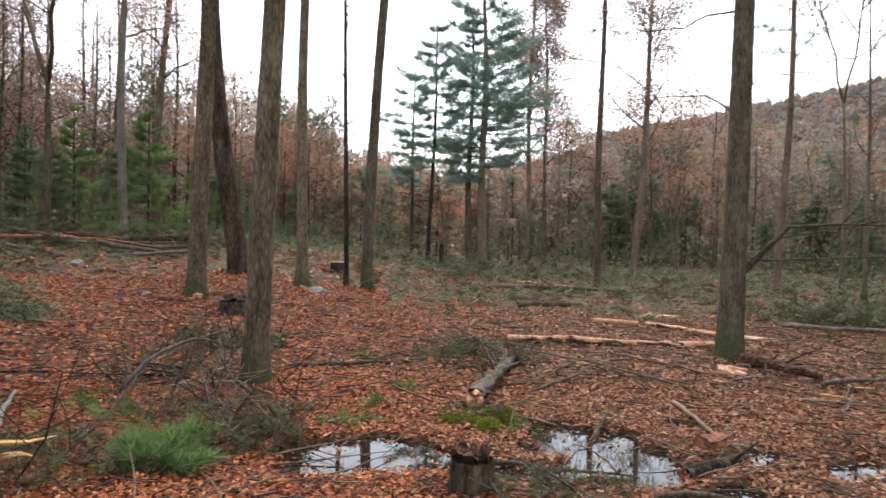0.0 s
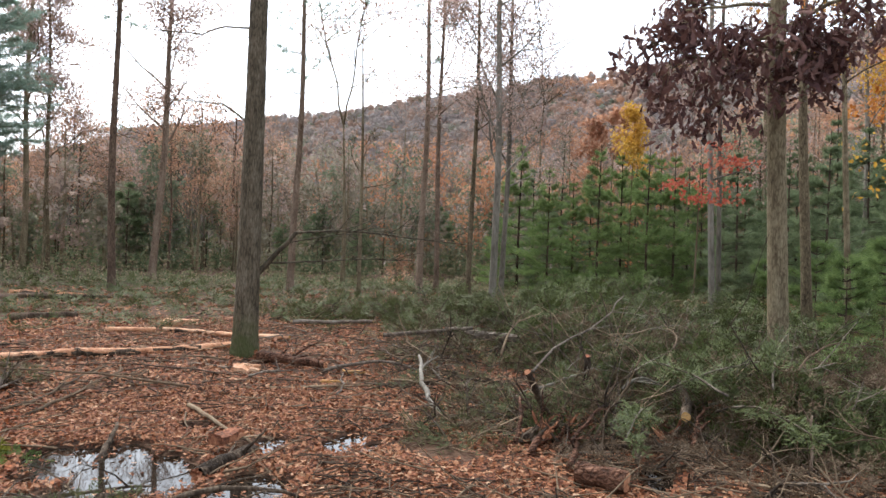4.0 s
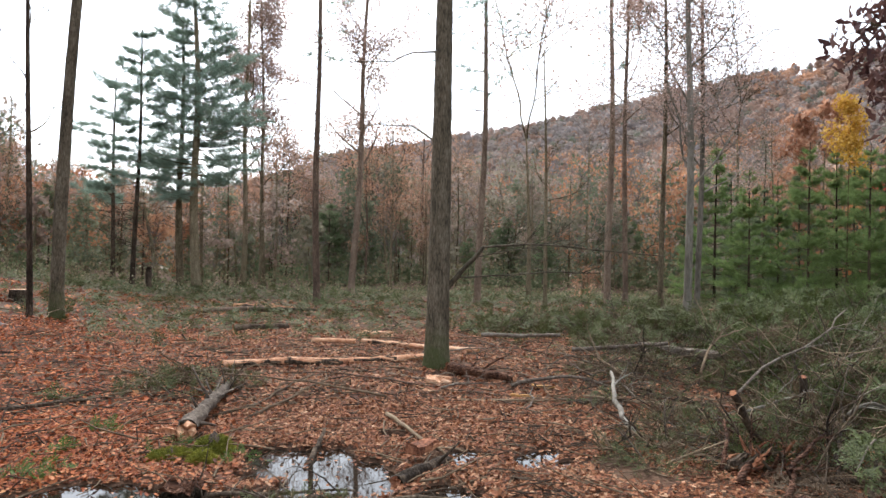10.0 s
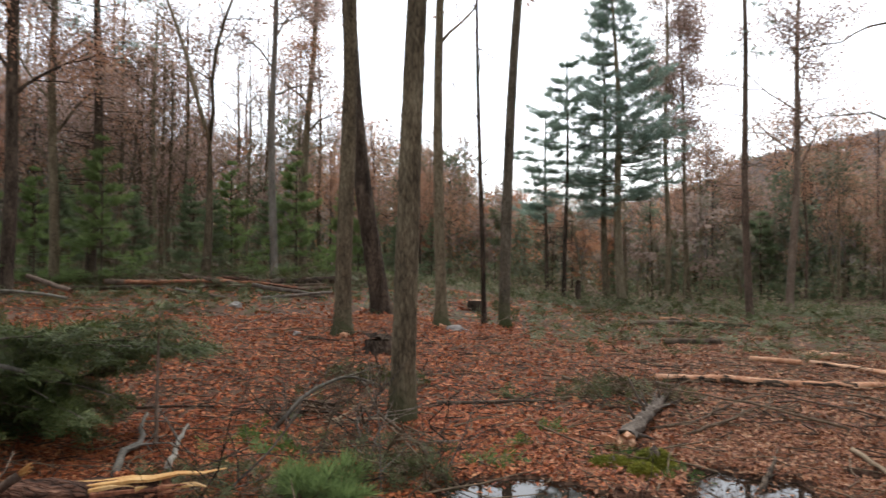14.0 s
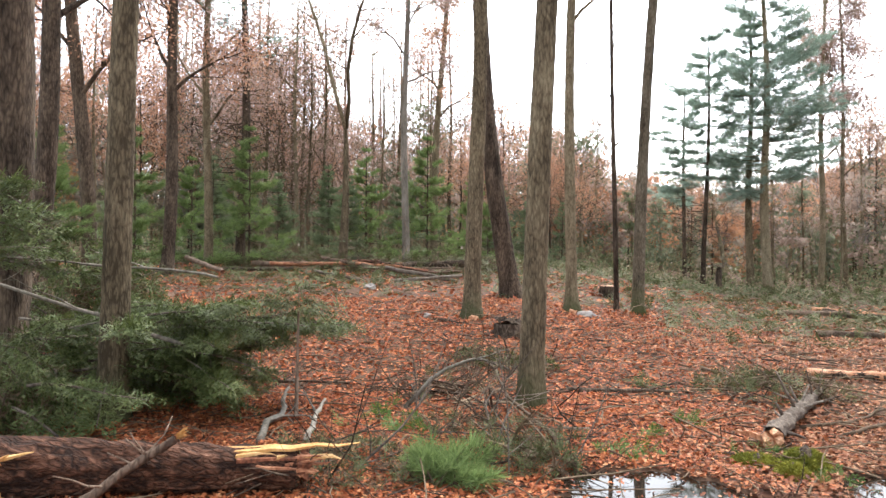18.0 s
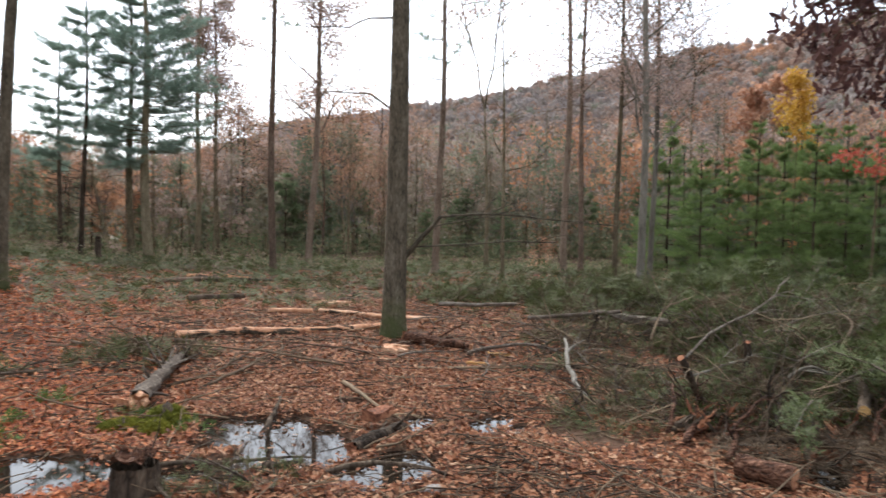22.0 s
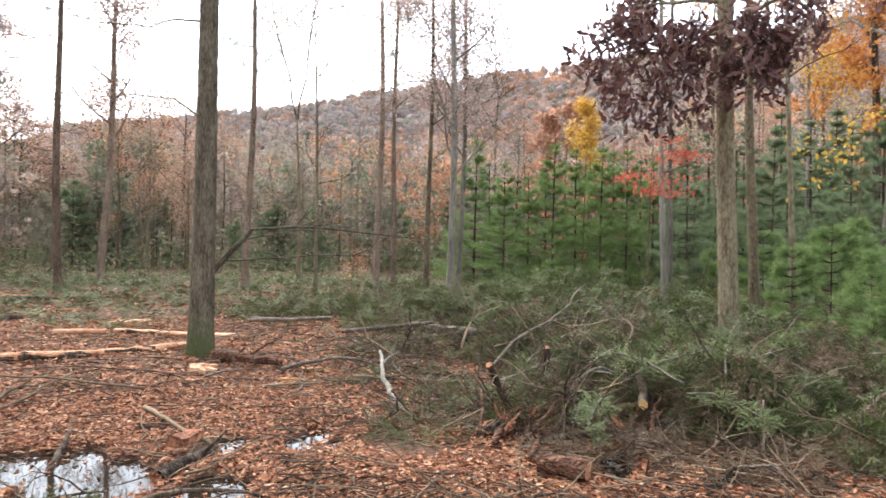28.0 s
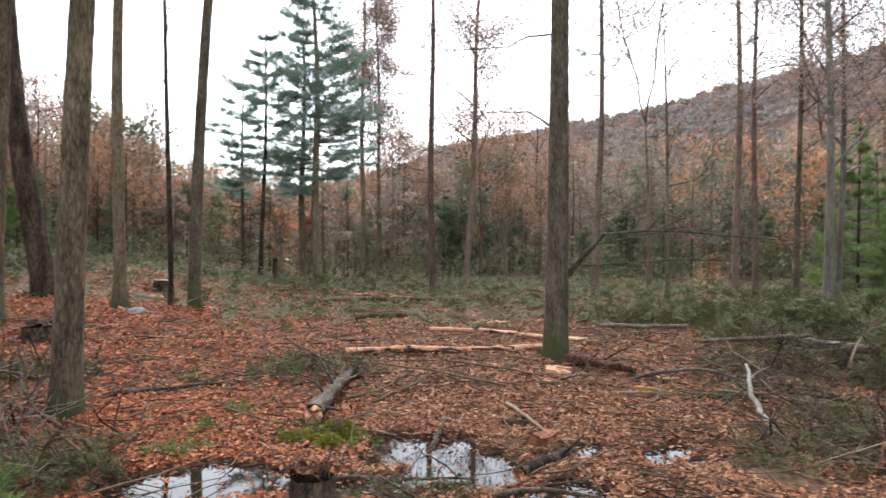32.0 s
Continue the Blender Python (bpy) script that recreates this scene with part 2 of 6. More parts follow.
ORANGE = mat("orange_leaves", [(0.36, 0.12, 0.03), (0.52, 0.21, 0.05), (0.6, 0.3, 0.09)], 1, rough=0.6, bump=0, fine=10, per="island", mix=0.6, through_light=0.4)
SCRUB = mat("brown_green_scrub", [(0.09, 0.115, 0.057), (0.166, 0.194, 0.093), (0.276, 0.237, 0.144), (0.386, 0.287, 0.194)], 0.15, rough=0.8, bump=0, fine=2, per="island", mix=0.55, through_light=0.2)
# autumn crown colours, lightened and greyed to carry the mountain's aerial haze
HILL = [mat("haze_mauve_hill_crowns", [(0.252, 0.213, 0.2), (0.298, 0.254, 0.24), (0.344, 0.301, 0.283)], 0.03, rough=0.9, bump=0, fine=0.5, per="island", mix=0.1, through_light=0.45),
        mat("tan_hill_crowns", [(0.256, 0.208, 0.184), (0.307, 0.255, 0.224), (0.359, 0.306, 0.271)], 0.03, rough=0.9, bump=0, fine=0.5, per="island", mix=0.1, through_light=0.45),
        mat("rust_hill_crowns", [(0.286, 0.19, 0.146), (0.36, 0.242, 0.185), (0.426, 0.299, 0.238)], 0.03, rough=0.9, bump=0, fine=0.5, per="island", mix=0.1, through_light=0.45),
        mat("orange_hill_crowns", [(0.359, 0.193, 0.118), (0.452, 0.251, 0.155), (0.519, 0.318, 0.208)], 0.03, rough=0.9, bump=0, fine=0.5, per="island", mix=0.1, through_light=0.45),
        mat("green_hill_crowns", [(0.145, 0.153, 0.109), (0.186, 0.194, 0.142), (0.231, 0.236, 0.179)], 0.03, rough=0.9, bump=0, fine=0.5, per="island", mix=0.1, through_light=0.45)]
FAR_LEAVES = [mat("faded_far_leaves", [(0.224, 0.165, 0.13), (0.321, 0.236, 0.186), (0.408, 0.318, 0.263), (0.483, 0.394, 0.334)], 0.12, rough=0.7, bump=0, fine=0.9, per="island", mix=0.15, through_light=0.45),
              mat("rusty_far_leaves", [(0.262, 0.123, 0.068), (0.401, 0.191, 0.106), (0.508, 0.277, 0.157), (0.574, 0.364, 0.234)], 0.12, rough=0.7, bump=0, fine=0.9, per="island", mix=0.15, through_light=0.45),
              mat("orange_far_leaves", [(0.44, 0.169, 0.08), (0.556, 0.247, 0.116), (0.635, 0.355, 0.175)], 0.12, rough=0.7, bump=0, fine=0.9, per="island", mix=0.15, through_light=0.45),
              mat("dull_green_far_needles", [(0.093, 0.108, 0.069), (0.142, 0.162, 0.1), (0.196, 0.216, 0.137), (0.256, 0.266, 0.181)], 0.12, rough=0.7, bump=0, fine=0.9, per="island", mix=0.15, through_light=0.35),
              mat("olive_brown_far_leaves", [(0.14, 0.136, 0.091), (0.216, 0.196, 0.136), (0.291, 0.256, 0.187), (0.366, 0.306, 0.236)], 0.12, rough=0.7, bump=0, fine=0.9, per="island", mix=0.15, through_light=0.4)]
FAR_TWIG = mat("grey_far_twigs", [(0.12, 0.1, 0.088), (0.2, 0.17, 0.15), (0.29, 0.25, 0.225)], 0.2, rough=0.9, bump=0, fine=2, per="island", mix=0.5)
ROCK = mat("lichened_rock", [(0.14, 0.12, 0.1), (0.27, 0.24, 0.21), (0.4, 0.37, 0.33)], 6, rough=0.9, bump=0.6, fine=40)
WATER = bpy.data.materials.new("still_puddle_water")
WATER.use_nodes = True
wb = WATER.node_tree.nodes["Principled BSDF"]
wb.inputs["Base Color"].default_value = (0.018, 0.013, 0.009, 1)
wb.inputs["Roughness"].default_value, wb.inputs["IOR"].default_value = 0.03, 1.33
wb.inputs["Specular IOR Level"].default_value = 0.5


# ---- mesh tools ----
class Mesh:
    """Collects vertices, triangles and material slots."""

    def __init__(self):
        self.v, self.t, self.m, self.n = [], [], [], 0

    def add(self, v, t, slot=0):
        v, t = np.asarray(v, float).reshape(-1, 3), np.asarray(t, int).reshape(-1, 3)
        self.v.append(v), self.t.append(t + self.n), self.m.append(np.full(len(t), slot))
        self.n += len(v)

    def data(self, name, mats, smooth=True):
        v, t, s = np.concatenate(self.v), np.concatenate(self.t), np.concatenate(self.m)
        d = bpy.data.meshes.new(name)
        d.vertices.add(len(v)), d.loops.add(3 * len(t)), d.polygons.add(len(t))
        d.vertices.foreach_set("co", v.astype(np.float32).ravel())
        d.loops.foreach_set("vertex_index", t.astype(np.int32).ravel())
        d.polygons.foreach_set("loop_start", np.arange(0, 3 * len(t), 3, dtype=np.int32))
        for q in mats if isinstance(mats, (list, tuple)) else [mats]:
            d.materials.append(q)
        d.polygons.foreach_set("material_index", s.astype(np.int32))
        d.polygons.foreach_set("use_smooth", np.full(len(t), smooth))
        d.update(calc_edges=True)
        return d


def part(name, mesh, material, parent=None, label="", smooth=True):
    ob = new(name, mesh.data(name, material, smooth))
    if parent:
        ob.parent = parent
    return tagged(ob, label)


def thing(name, at, label, category, group="", kind=""):
    ob = new(name)
    ob.location = at
    return tagged(ob, label, category, group, kind)


def unit(v):
    v = np.asarray(v, float)
    return v / (np.linalg.norm(v) + 1e-9)


def tube(mesh, pts, rads, sides=6, slot=0, rough=0.0, rng=None, caps=True, lobes=0):
    pts = np.asarray(pts, float)
    n = len(pts)
    tan = np.gradient(pts, axis=0)
    tan /= np.linalg.norm(tan, axis=1)[:, None] + 1e-9
    ref = np.array([1.0, 0, 0]) if abs(tan[:, 0]).mean() < 0.8 else np.array([0, 1.0, 0])
    a = np.cross(tan, ref)
    a /= np.linalg.norm(a, axis=1)[:, None] + 1e-9
    b = np.cross(tan, a)
    th = np.linspace(0, 2 * np.pi, sides, endpoint=False)
    r = np.asarray(rads, float)[:, None] * np.ones(sides)
    if rough:
        r = r * (1 + rough * (rng.random((n, sides)) - 0.5) + lobes * np.sin(th * 5 + 1.0) * np.linspace(1, 0, n)[:, None] ** 6)
    v = pts[:, None] + r[..., None] * (np.cos(th)[None, :, None] * a[:, None] + np.sin(th)[None, :, None] * b[:, None])
    i, j = np.meshgrid(np.arange(n - 1), np.arange(sides), indexing="ij")
    k = (j + 1) % sides
    p, q, s, u = i * sides + j, i * sides + k, (i + 1) * sides + k, (i + 1) * sides + j
    t = np.concatenate([np.stack([p, s, q], -1).reshape(-1, 3), np.stack([p, u, s], -1).reshape(-1, 3)])
    v = v.reshape(-1, 3)
    if caps:
        v = np.vstack([v, pts[0], pts[-1]])
        j = np.arange(sides)
        k = (j + 1) % sides
        t = np.vstack([t, np.stack([np.full(sides, n * sides), j, k], -1), np.stack([np.full(sides, n * sides + 1), (n - 1) * sides + k, (n - 1) * sides + j], -1)])
    mesh.add(v, t, slot)


def frames_of(dirs, rng, up=None):
    """Right-handed frames with the second axis along dirs, turned at random about it unless up is given."""
    d = dirs / (np.linalg.norm(dirs, axis=1)[:, None] + 1e-9)
    w = rng.normal(size=d.shape) if up is None else up
    x = np.cross(d, w)
    x /= np.linalg.norm(x, axis=1)[:, None] + 1e-9
    return np.stack([x, d, np.cross(x, d)], -1)


def scatter(mesh, tv, tt, pos, frm, size, slot=0):
    """A copy of the template at every position, in that frame and size."""
    n, k = len(pos), len(tv)
    if n == 0:
        return
    size = np.broadcast_to(np.asarray(size, float), (n,))
    v = np.einsum("nij,kj->nki", frm, tv) * size[:, None, None] + pos[:, None]
    t = tt[None] + (np.arange(n) * k)[:, None, None]
    mesh.add(v.reshape(-1, 3), t.reshape(-1, 3), slot)


# an oak leaf, curled, with lobes
LEAF_V = np.array([(0, -0.5, 0), (0.22, -0.2, 0.06), (0.15, 0.0, 0.02), (0.33, 0.2, 0.11), (0, 0.55, 0.06), (-0.33, 0.2, 0.11), (-0.15, 0.0, 0.02), (-0.22, -0.2, 0.06)])
LEAF_T = np.array([(0, 1, 2), (0, 2, 6), (0, 6, 7), (2, 3, 4), (2, 4, 6), (6, 4, 5)])
# a plain folded leaf
BLADE_V = np.array([(0, -0.5, 0), (0.3, 0, 0.1), (0, 0.5, 0), (-0.3, 0, 0.1)])
BLADE_T = np.array([(0, 1, 2), (0, 2, 3)])


def spray_shape(rng, pairs=8, droop=0.22, width=0.024):
    """A conifer spray one unit long: a stem with paired side shoots set with narrow slips of needles."""
    v, t = [], []

    def slip(p, q, w, wide):
        p, q = np.array(p), np.array(q)
        s = unit(np.cross(q - p, (0, 0, 1.0)) + rng.normal(size=3) * 0.01) * w
        k = len(v)
        if wide:
            v.extend([p, (p + q) / 2 + s, q, (p + q) / 2 - s])
            t.extend([(k, k + 1, k + 2), (k, k + 2, k + 3)])
        else:
            v.extend([p - s, p + s, q])
            t.append((k, k + 1, k + 2))

    slip((0, 0, 0), (0, 1, -droop), width * 0.5, True)
    for i in range(pairs):
        y = 0.12 + 0.85 * i / pairs
        for sgn in (-1, 1):
            ln = (0.42 * (1 - y) + 0.12) * rng.uniform(0.75, 1.15)
            base = np.array((0, y, -droop * y * y))
            tip = base + np.array((sgn * ln * 0.8, ln * 0.6, 0.45 * ln * rng.normal()))
            slip(base, tip, width, True)
            for f, q in ((0.3, 1), (0.55, -1), (0.75, 1)):
                o = base + (tip - base) * f
                slip(o, o + np.array((sgn * 0.2 * (1 - q), 0.35 + 0.55 * q, 0.25 * rng.normal())) * ln * rng.uniform(0.35, 0.6), width, False)
    return np.array(v), np.array(t)


def tuft_shape(rng, n=9, w=0.05):
    """A tuft of long needles one unit long that fans out round its second axis."""
    v, t = [], []
    for i in range(n):
        a, s = rng.uniform(0, 2 * np.pi), rng.uniform(0.25, 0.9)
        d = unit((math.cos(a) * s, 1, math.sin(a) * s))
        e = unit(np.cross(d, rng.normal(size=3))) * w
        k = len(v)
        v.extend([d * 0.05 - e, d * 0.05 + e, d * rng.uniform(0.7, 1.1)])
        t.append((k, k + 1, k + 2))
    return np.array(v), np.array(t)


rs = np.random.default_rng(5)
SPRAYS = [spray_shape(rs) for _ in range(4)]
FINE_SPRAYS = [spray_shape(rs, 5, 0.25, 0.03) for _ in range(4)]
FINE_TUFTS = [tuft_shape(rs, 10, 0.026) for _ in range(4)]


# ---- the lie of the land ----
TABLE = np.random.default_rng(11).random((256, 256))


def vnoise(x, y):
    xi, yi = np.floor(x).astype(int), np.floor(y).astype(int)
    fx, fy = x - xi, y - yi
    fx, fy = fx * fx * (3 - 2 * fx), fy * fy * (3 - 2 * fy)
    q = lambda i, j: TABLE[(xi + i) % 256, (yi + j) % 256]
    return (q(0, 0) * (1 - fx) + q(1, 0) * fx) * (1 - fy) + (q(0, 1) * (1 - fx) + q(1, 1) * fx) * fy


def smooth01(t):
    t = np.clip(t, 0, 1)
    return t * t * (3 - 2 * t)


# puddles: middle, half-lengths, turn in degrees
PUDDLES = [(-0.52, 5.04, 0.52, 0.37, -15), (-0.14, 4.95, 0.24, 0.24, 0), (1.2, 5.3, 0.4, 0.74, -25), (1.8, 4.27, 0.38, 0.25, -30), (2.39, 5.24, 0.22, 0.12, -35), (2.97, 4.98, 0.27, 0.11, -35),
           (2.09, 6.03, 0.12, 0.1, -30), (0.62, 4.72, 0.42, 0.18, 0), (4.45, 2.98, 0.3, 0.1, -40), (3.1, 4.75, 0.1, 0.05, -30)]
WATER_Z = -0.03


def land(x, y):
    """Height of the ground: a level clearing with ruts, a bank to one side, a wooded mountain behind."""
    x, y = np.asarray(x, float), np.asarray(y, float)
    r, az = np.hypot(x, y), np.degrees(np.arctan2(x, y))
    s = 0.07 * smooth01((6 - az) / 24) * smooth01((az + 150) / 60) + 0.04 * smooth01((az - 52) / 22) * smooth01((150 - az) / 60)
    z = s * 28.3 * (1 - np.exp(-np.clip(r - 8, 0, None) / 24))
    near = smooth01((60 - r) / 40)
    wet = smooth01((np.hypot((x - 1.0) / 3.4, (y - 4.9) / 1.6) - 0.9) / 0.5)
    z = z + near * (0.3 + 0.7 * wet) * (0.07 * (vnoise(x * 0.7 + 9, y * 0.7) - 0.5) + 0.05 * (vnoise(x * 2.3, y * 2.3 + 5) - 0.5) + 0.025 * (vnoise(x * 7, y * 7) - 0.5))
    wob = 0.55 * (vnoise(x * 3.1 + 40, y * 3.1) - 0.5) + 0.4 * (vnoise(x * 9, y * 9 + 7) - 0.5)
    for px, py, a, b, turn in PUDDLES:
        c, q = math.cos(radians(turn)), math.sin(radians(turn))
        u, w = (x - px) * c - (y - py) * q, (x - px) * q + (y - py) * c
        d = np.hypot(u / a, w / b) + wob
        z = z - 0.075 * smooth01((1.4 - d) / 0.6) * (z > -0.2)
    el = np.interp(az, [-180, -60, -20, -3, 5, 9.7, 14, 19, 23, 29, 35, 41, 45, 51, 66, 76, 100, 180], [2, 3, 2.6, 3.6, 4.9, 6.2, 8.1, 8.8, 9.6, 10.5, 11.8, 12.8, 13.6, 14.2, 15.8, 16.2, 15, 2])
    top = 420 * np.tan(np.radians(el))
    z = z + top * np.clip(smooth01((r - 75) / 345 * 0.5 + 0.0) * 2, 0, 1) * np.where(r > 420, np.clip(1 - (r - 420) / 900, 0, 1), 1)
    return z


def in_puddle(x, y):
    """True where the ground dips into a puddle's bed."""
    inside = np.zeros(np.shape(x), bool)
    for px, py, a, b, turn in PUDDLES:
        c, q = math.cos(radians(turn)), math.sin(radians(turn))
        inside |= np.hypot(((x - px) * c - (y - py) * q) / a, ((x - px) * q + (y - py) * c) / b) < 1.7
    return inside


def land1(x, y):
    return float(land(np.array([x]), np.array([y]))[0])


def ground_sheet():
    az = np.concatenate([np.arange(-180, -64, 4.0), np.arange(-64, 86, 0.42), np.arange(86, 180, 4.0)])
    rr = np.concatenate([np.arange(0.4, 3.2, 0.25), np.arange(3.2, 9, 0.05), np.geomspace(9, 4200, 150)])
    A, R = np.meshgrid(np.radians(az), rr)
    x, y = R * np.sin(A), R * np.cos(A)
    z = land(x, y)
    m = Mesh()
    n, k = len(rr), len(az)
    v = np.vstack([np.stack([x, y, z], -1).reshape(-1, 3), (0, 0, land1(0, 0))])
    i, j = np.meshgrid(np.arange(n - 1), np.arange(k), indexing="ij")
    jn = (j + 1) % k
    p, q, s, u = i * k + j, i * k + jn, (i + 1) * k + jn, (i + 1) * k + j
    t = np.concatenate([np.stack([p, s, q], -1).reshape(-1, 3), np.stack([p, u, s], -1).reshape(-1, 3)])
    j = np.arange(k)
    t = np.vstack([t, np.stack([np.full(k, n * k), j, (j + 1) % k], -1)])
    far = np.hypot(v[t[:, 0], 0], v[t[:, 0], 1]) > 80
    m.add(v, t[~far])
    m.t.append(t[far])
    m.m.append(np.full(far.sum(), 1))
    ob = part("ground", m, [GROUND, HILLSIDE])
    tagged(ob, "brown leaf-covered forest floor rising to a wooded mountain", "ground", kind="structure")


ground_sheet()


def puddle_water():
    for px, py, a, b, turn in PUDDLES:
        m = Mesh()
        th = np.linspace(0, 2 * np.pi, 40, endpoint=False)
        c, q = math.cos(radians(turn)), math.sin(radians(turn))
        u, w = 1.75 * a * np.cos(th), 1.75 * b * np.sin(th)
        k = len(th)
        v = np.vstack([np.stack([u * c + w * q, -u * q + w * c, 0 * u], -1), (0, 0, 0)])
        m.add(v, [(i, (i + 1) % k, k) for i in range(k)])
        ob = part("puddle", m, WATER)
        ob.location = (px, py, WATER_Z + 0.0007 * PUDDLES.index((px, py, a, b, turn)))
        tagged(ob, "shallow muddy puddle that mirrors the pale sky", "puddle", "puddles in the ruts", "structure")


puddle_water()


# ---- trees ----
def bend(p, d, length, segs, rng, wander=0.12, lift=0.0):
    pts = [np.asarray(p, float)]
    d = unit(d)
    for _ in range(segs):
        d = unit(d + rng.normal(size=3) * wander + np.array((0, 0, lift)))
        pts.append(pts[-1] + d * length / segs)
    return np.array(pts), d


def grow(mesh, p, d, length, r, depth, rng, ends, lift=0.04, kids=4, thin=0.0):
    """A limb with its twigs, as one mesh. ends collects where leaves may hang."""
    segs = 5 if depth > 1 else 3
    pts, _ = bend(p, d, length, segs, rng, 0.16, lift)
    tube(mesh, pts, np.maximum(np.linspace(r, r * 0.35, len(pts)), thin), 5 if depth > 1 else 3, caps=False)
    if depth == 0:
        ends.append(pts[-1])
        ends.append(pts[-2])
        return
    for i in range(kids):
        f = rng.uniform(0.3, 1.0)
        k = f * (len(pts) - 1)
        a = int(min(k, len(pts) - 2))
        o = pts[a] + (pts[a + 1] - pts[a]) * (k - a)
        side = unit(np.cross(pts[a + 1] - pts[a], rng.normal(size=3)))
        grow(mesh, o, unit(pts[a + 1] - pts[a]) * 0.8 + side * rng.uniform(0.5, 1.0), length * rng.uniform(0.35, 0.6), r * 0.45, depth - 1, rng, ends, lift, kids, thin)


def trunk_mesh(dia, height, lean, rng, sway=0.055, sides=14, flare=1.5, rough=0.07, toward=0.0, curve=0.0):
    zs = np.concatenate([[-0.25, 0.0, 0.08, 0.2, 0.45, 0.8], np.linspace(1.3, height, 22)])
    ph = rng.uniform(0, 6, 4)
    x = lean * zs + curve * np.sin(np.clip(zs / 9, 0, 1) * np.pi) + sway * dia * 4 * (np.sin(zs * 0.55 + ph[0]) - math.sin(ph[0]))
    y = toward * zs + sway * dia * 4 * (np.sin(zs * 0.47 + ph[1]) - math.sin(ph[1]))
    r = dia / 2 * np.clip(1.03 - 0.75 * np.clip(zs / height, 0, 1) ** 1.15, 0.06, 2) * (1 + (flare - 1) * np.exp(-np.clip(zs, 0, None) / 0.22))
    m = Mesh()
    # finer rings for uneven bark
    zz = np.concatenate([np.linspace(-0.25, min(6, height * 0.5), 70), np.linspace(min(6, height * 0.5) + 0.3, height, 18)])
    pts = np.stack([np.interp(zz, zs, x), np.interp(zz, zs, y), zz], -1)
    tube(m, pts, np.interp(zz, zs, r), sides, rough=rough, rng=rng, lobes=0.0)
    return m, (lambda z: np.array((np.interp(z, zs, x), np.interp(z, zs, y), z))), (lambda z: float(np.interp(z, zs, r)))


def leaf_crown(ends, per, size, rng, spread=0.25, hang=0.0, tv=BLADE_V, tt=BLADE_T):
    e = np.array(ends)
    pos = np.repeat(e, per, axis=0) + rng.normal(size=(len(e) * per, 3)) * spread
    pos[:, 2] -= hang * np.abs(rng.normal(size=len(pos)))
    d = rng.normal(size=pos.shape)
    d[:, 2] -= 0.8 + hang
    m = Mesh()
    scatter(m, tv, tt, pos, frames_of(d, rng), size * rng.uniform(0.6, 1.3, len(pos)))
    return m


def broadleaf(x, y, dia, lean, bark, label, height=16.0, first=6.0, limbs=10, reach=2.6, leaf=None, per=2, leaf_size=0.12, seed=0, depth=2, sides=14, spread=0.3,
              fork=None, flare=1.5, toward=0.0, curve=0.0, category="tree", name="tree", steep=0.8, group="", kids=4, sway=0.055):
    """Trunk, limbs with their twigs, and what leaves are left."""
    rng = np.random.default_rng(1000 + seed)
    az = math.atan2(x, y)
    t = thing(name, (x, y, land1(x, y)), label, category, group)
    t.rotation_euler = (0, 0, -az)
    m, axis, rad = trunk_mesh(dia, fork or height, lean, rng, sway, sides=sides, flare=flare, toward=toward, curve=curve)
    part("trunk", m, bark, t)
    ends = []
    thin = 0.0003 * math.hypot(x, y) if name == "tree" else 0.014
    if fork:
        for sgn in (-1, 1):
            q = Mesh()
            pts, _ = bend(axis(fork - 0.1), (sgn * 0.27 + lean, 0.1 * sgn, 1), height - fork, 9, rng, 0.11, 0.05)
            tube(q, pts, np.linspace(rad(fork) * 1.6, 0.02, len(pts)) * np.array([1] + [0.95] * (len(pts) - 1)), 8, rough=0.05, rng=rng)
            for i in range(2, len(pts)):
                for _ in range(2):
                    a = rng.uniform(0, 6.3)
                    grow(q, pts[i], (math.cos(a), math.sin(a), rng.uniform(0.2, 1)), reach * rng.uniform(0.5, 1), 0.03, depth - 1, rng, ends, 0.04, 5, thin)
            part("limb", q, bark, t)
    else:
        for i in range(limbs):
            z = first + (height - first) * (i + rng.uniform(0, 0.8)) / limbs
            a = i * 2.4 + rng.uniform(-0.6, 0.6)
            q = Mesh()
            grow(q, axis(z), (math.cos(a), math.sin(a), steep * rng.uniform(0.5, 1.5)), reach * rng.uniform(0.55, 1.1) * (1 - 0.45 * i / limbs), max(0.012, rad(z) * 0.42), depth, rng, ends, 0.04, kids, thin)
            limb = part("limb", q, bark, t)
            if leaf and name == "tree" and ends:
                part("foliage", leaf_crown(ends, int(per * 1.6) if math.hypot(x, y) < 18 else per * 4, leaf_size if math.hypot(x, y) < 18 else leaf_size * 0.62, rng, spread), leaf, limb)
                ends = []
    if leaf and ends:
        part("crown", leaf_crown(ends, per, leaf_size, rng, spread), leaf, t)
    return t


def bough(mesh, p, d, length, r, rng, tufts, size, up=0.05):
    pts, _ = bend(p, d, length, 4, rng, 0.08, up)
    tube(mesh, pts, np.linspace(r, r * 0.3, len(pts)), 4, caps=False)
    f = rng.uniform(0.25, 1.02, tufts) * (len(pts) - 1)
    i = np.clip(f.astype(int), 0, len(pts) - 2)
    o = pts[i] + (pts[i + 1] - pts[i]) * (f - i)[:, None]
    o = o + rng.normal(size=o.shape) * length * np.array((0.13, 0.13, 0.025))
    dd = unit(pts[-1] - pts[0])[None] + rng.normal(size=o.shape) * 0.55
    dd[:, 2] += 0.15
    k = rng.integers(0, 4)
    scatter(mesh, *FINE_TUFTS[k], o, frames_of(dd, rng), size * rng.uniform(0.7, 1.25, tufts), 1)


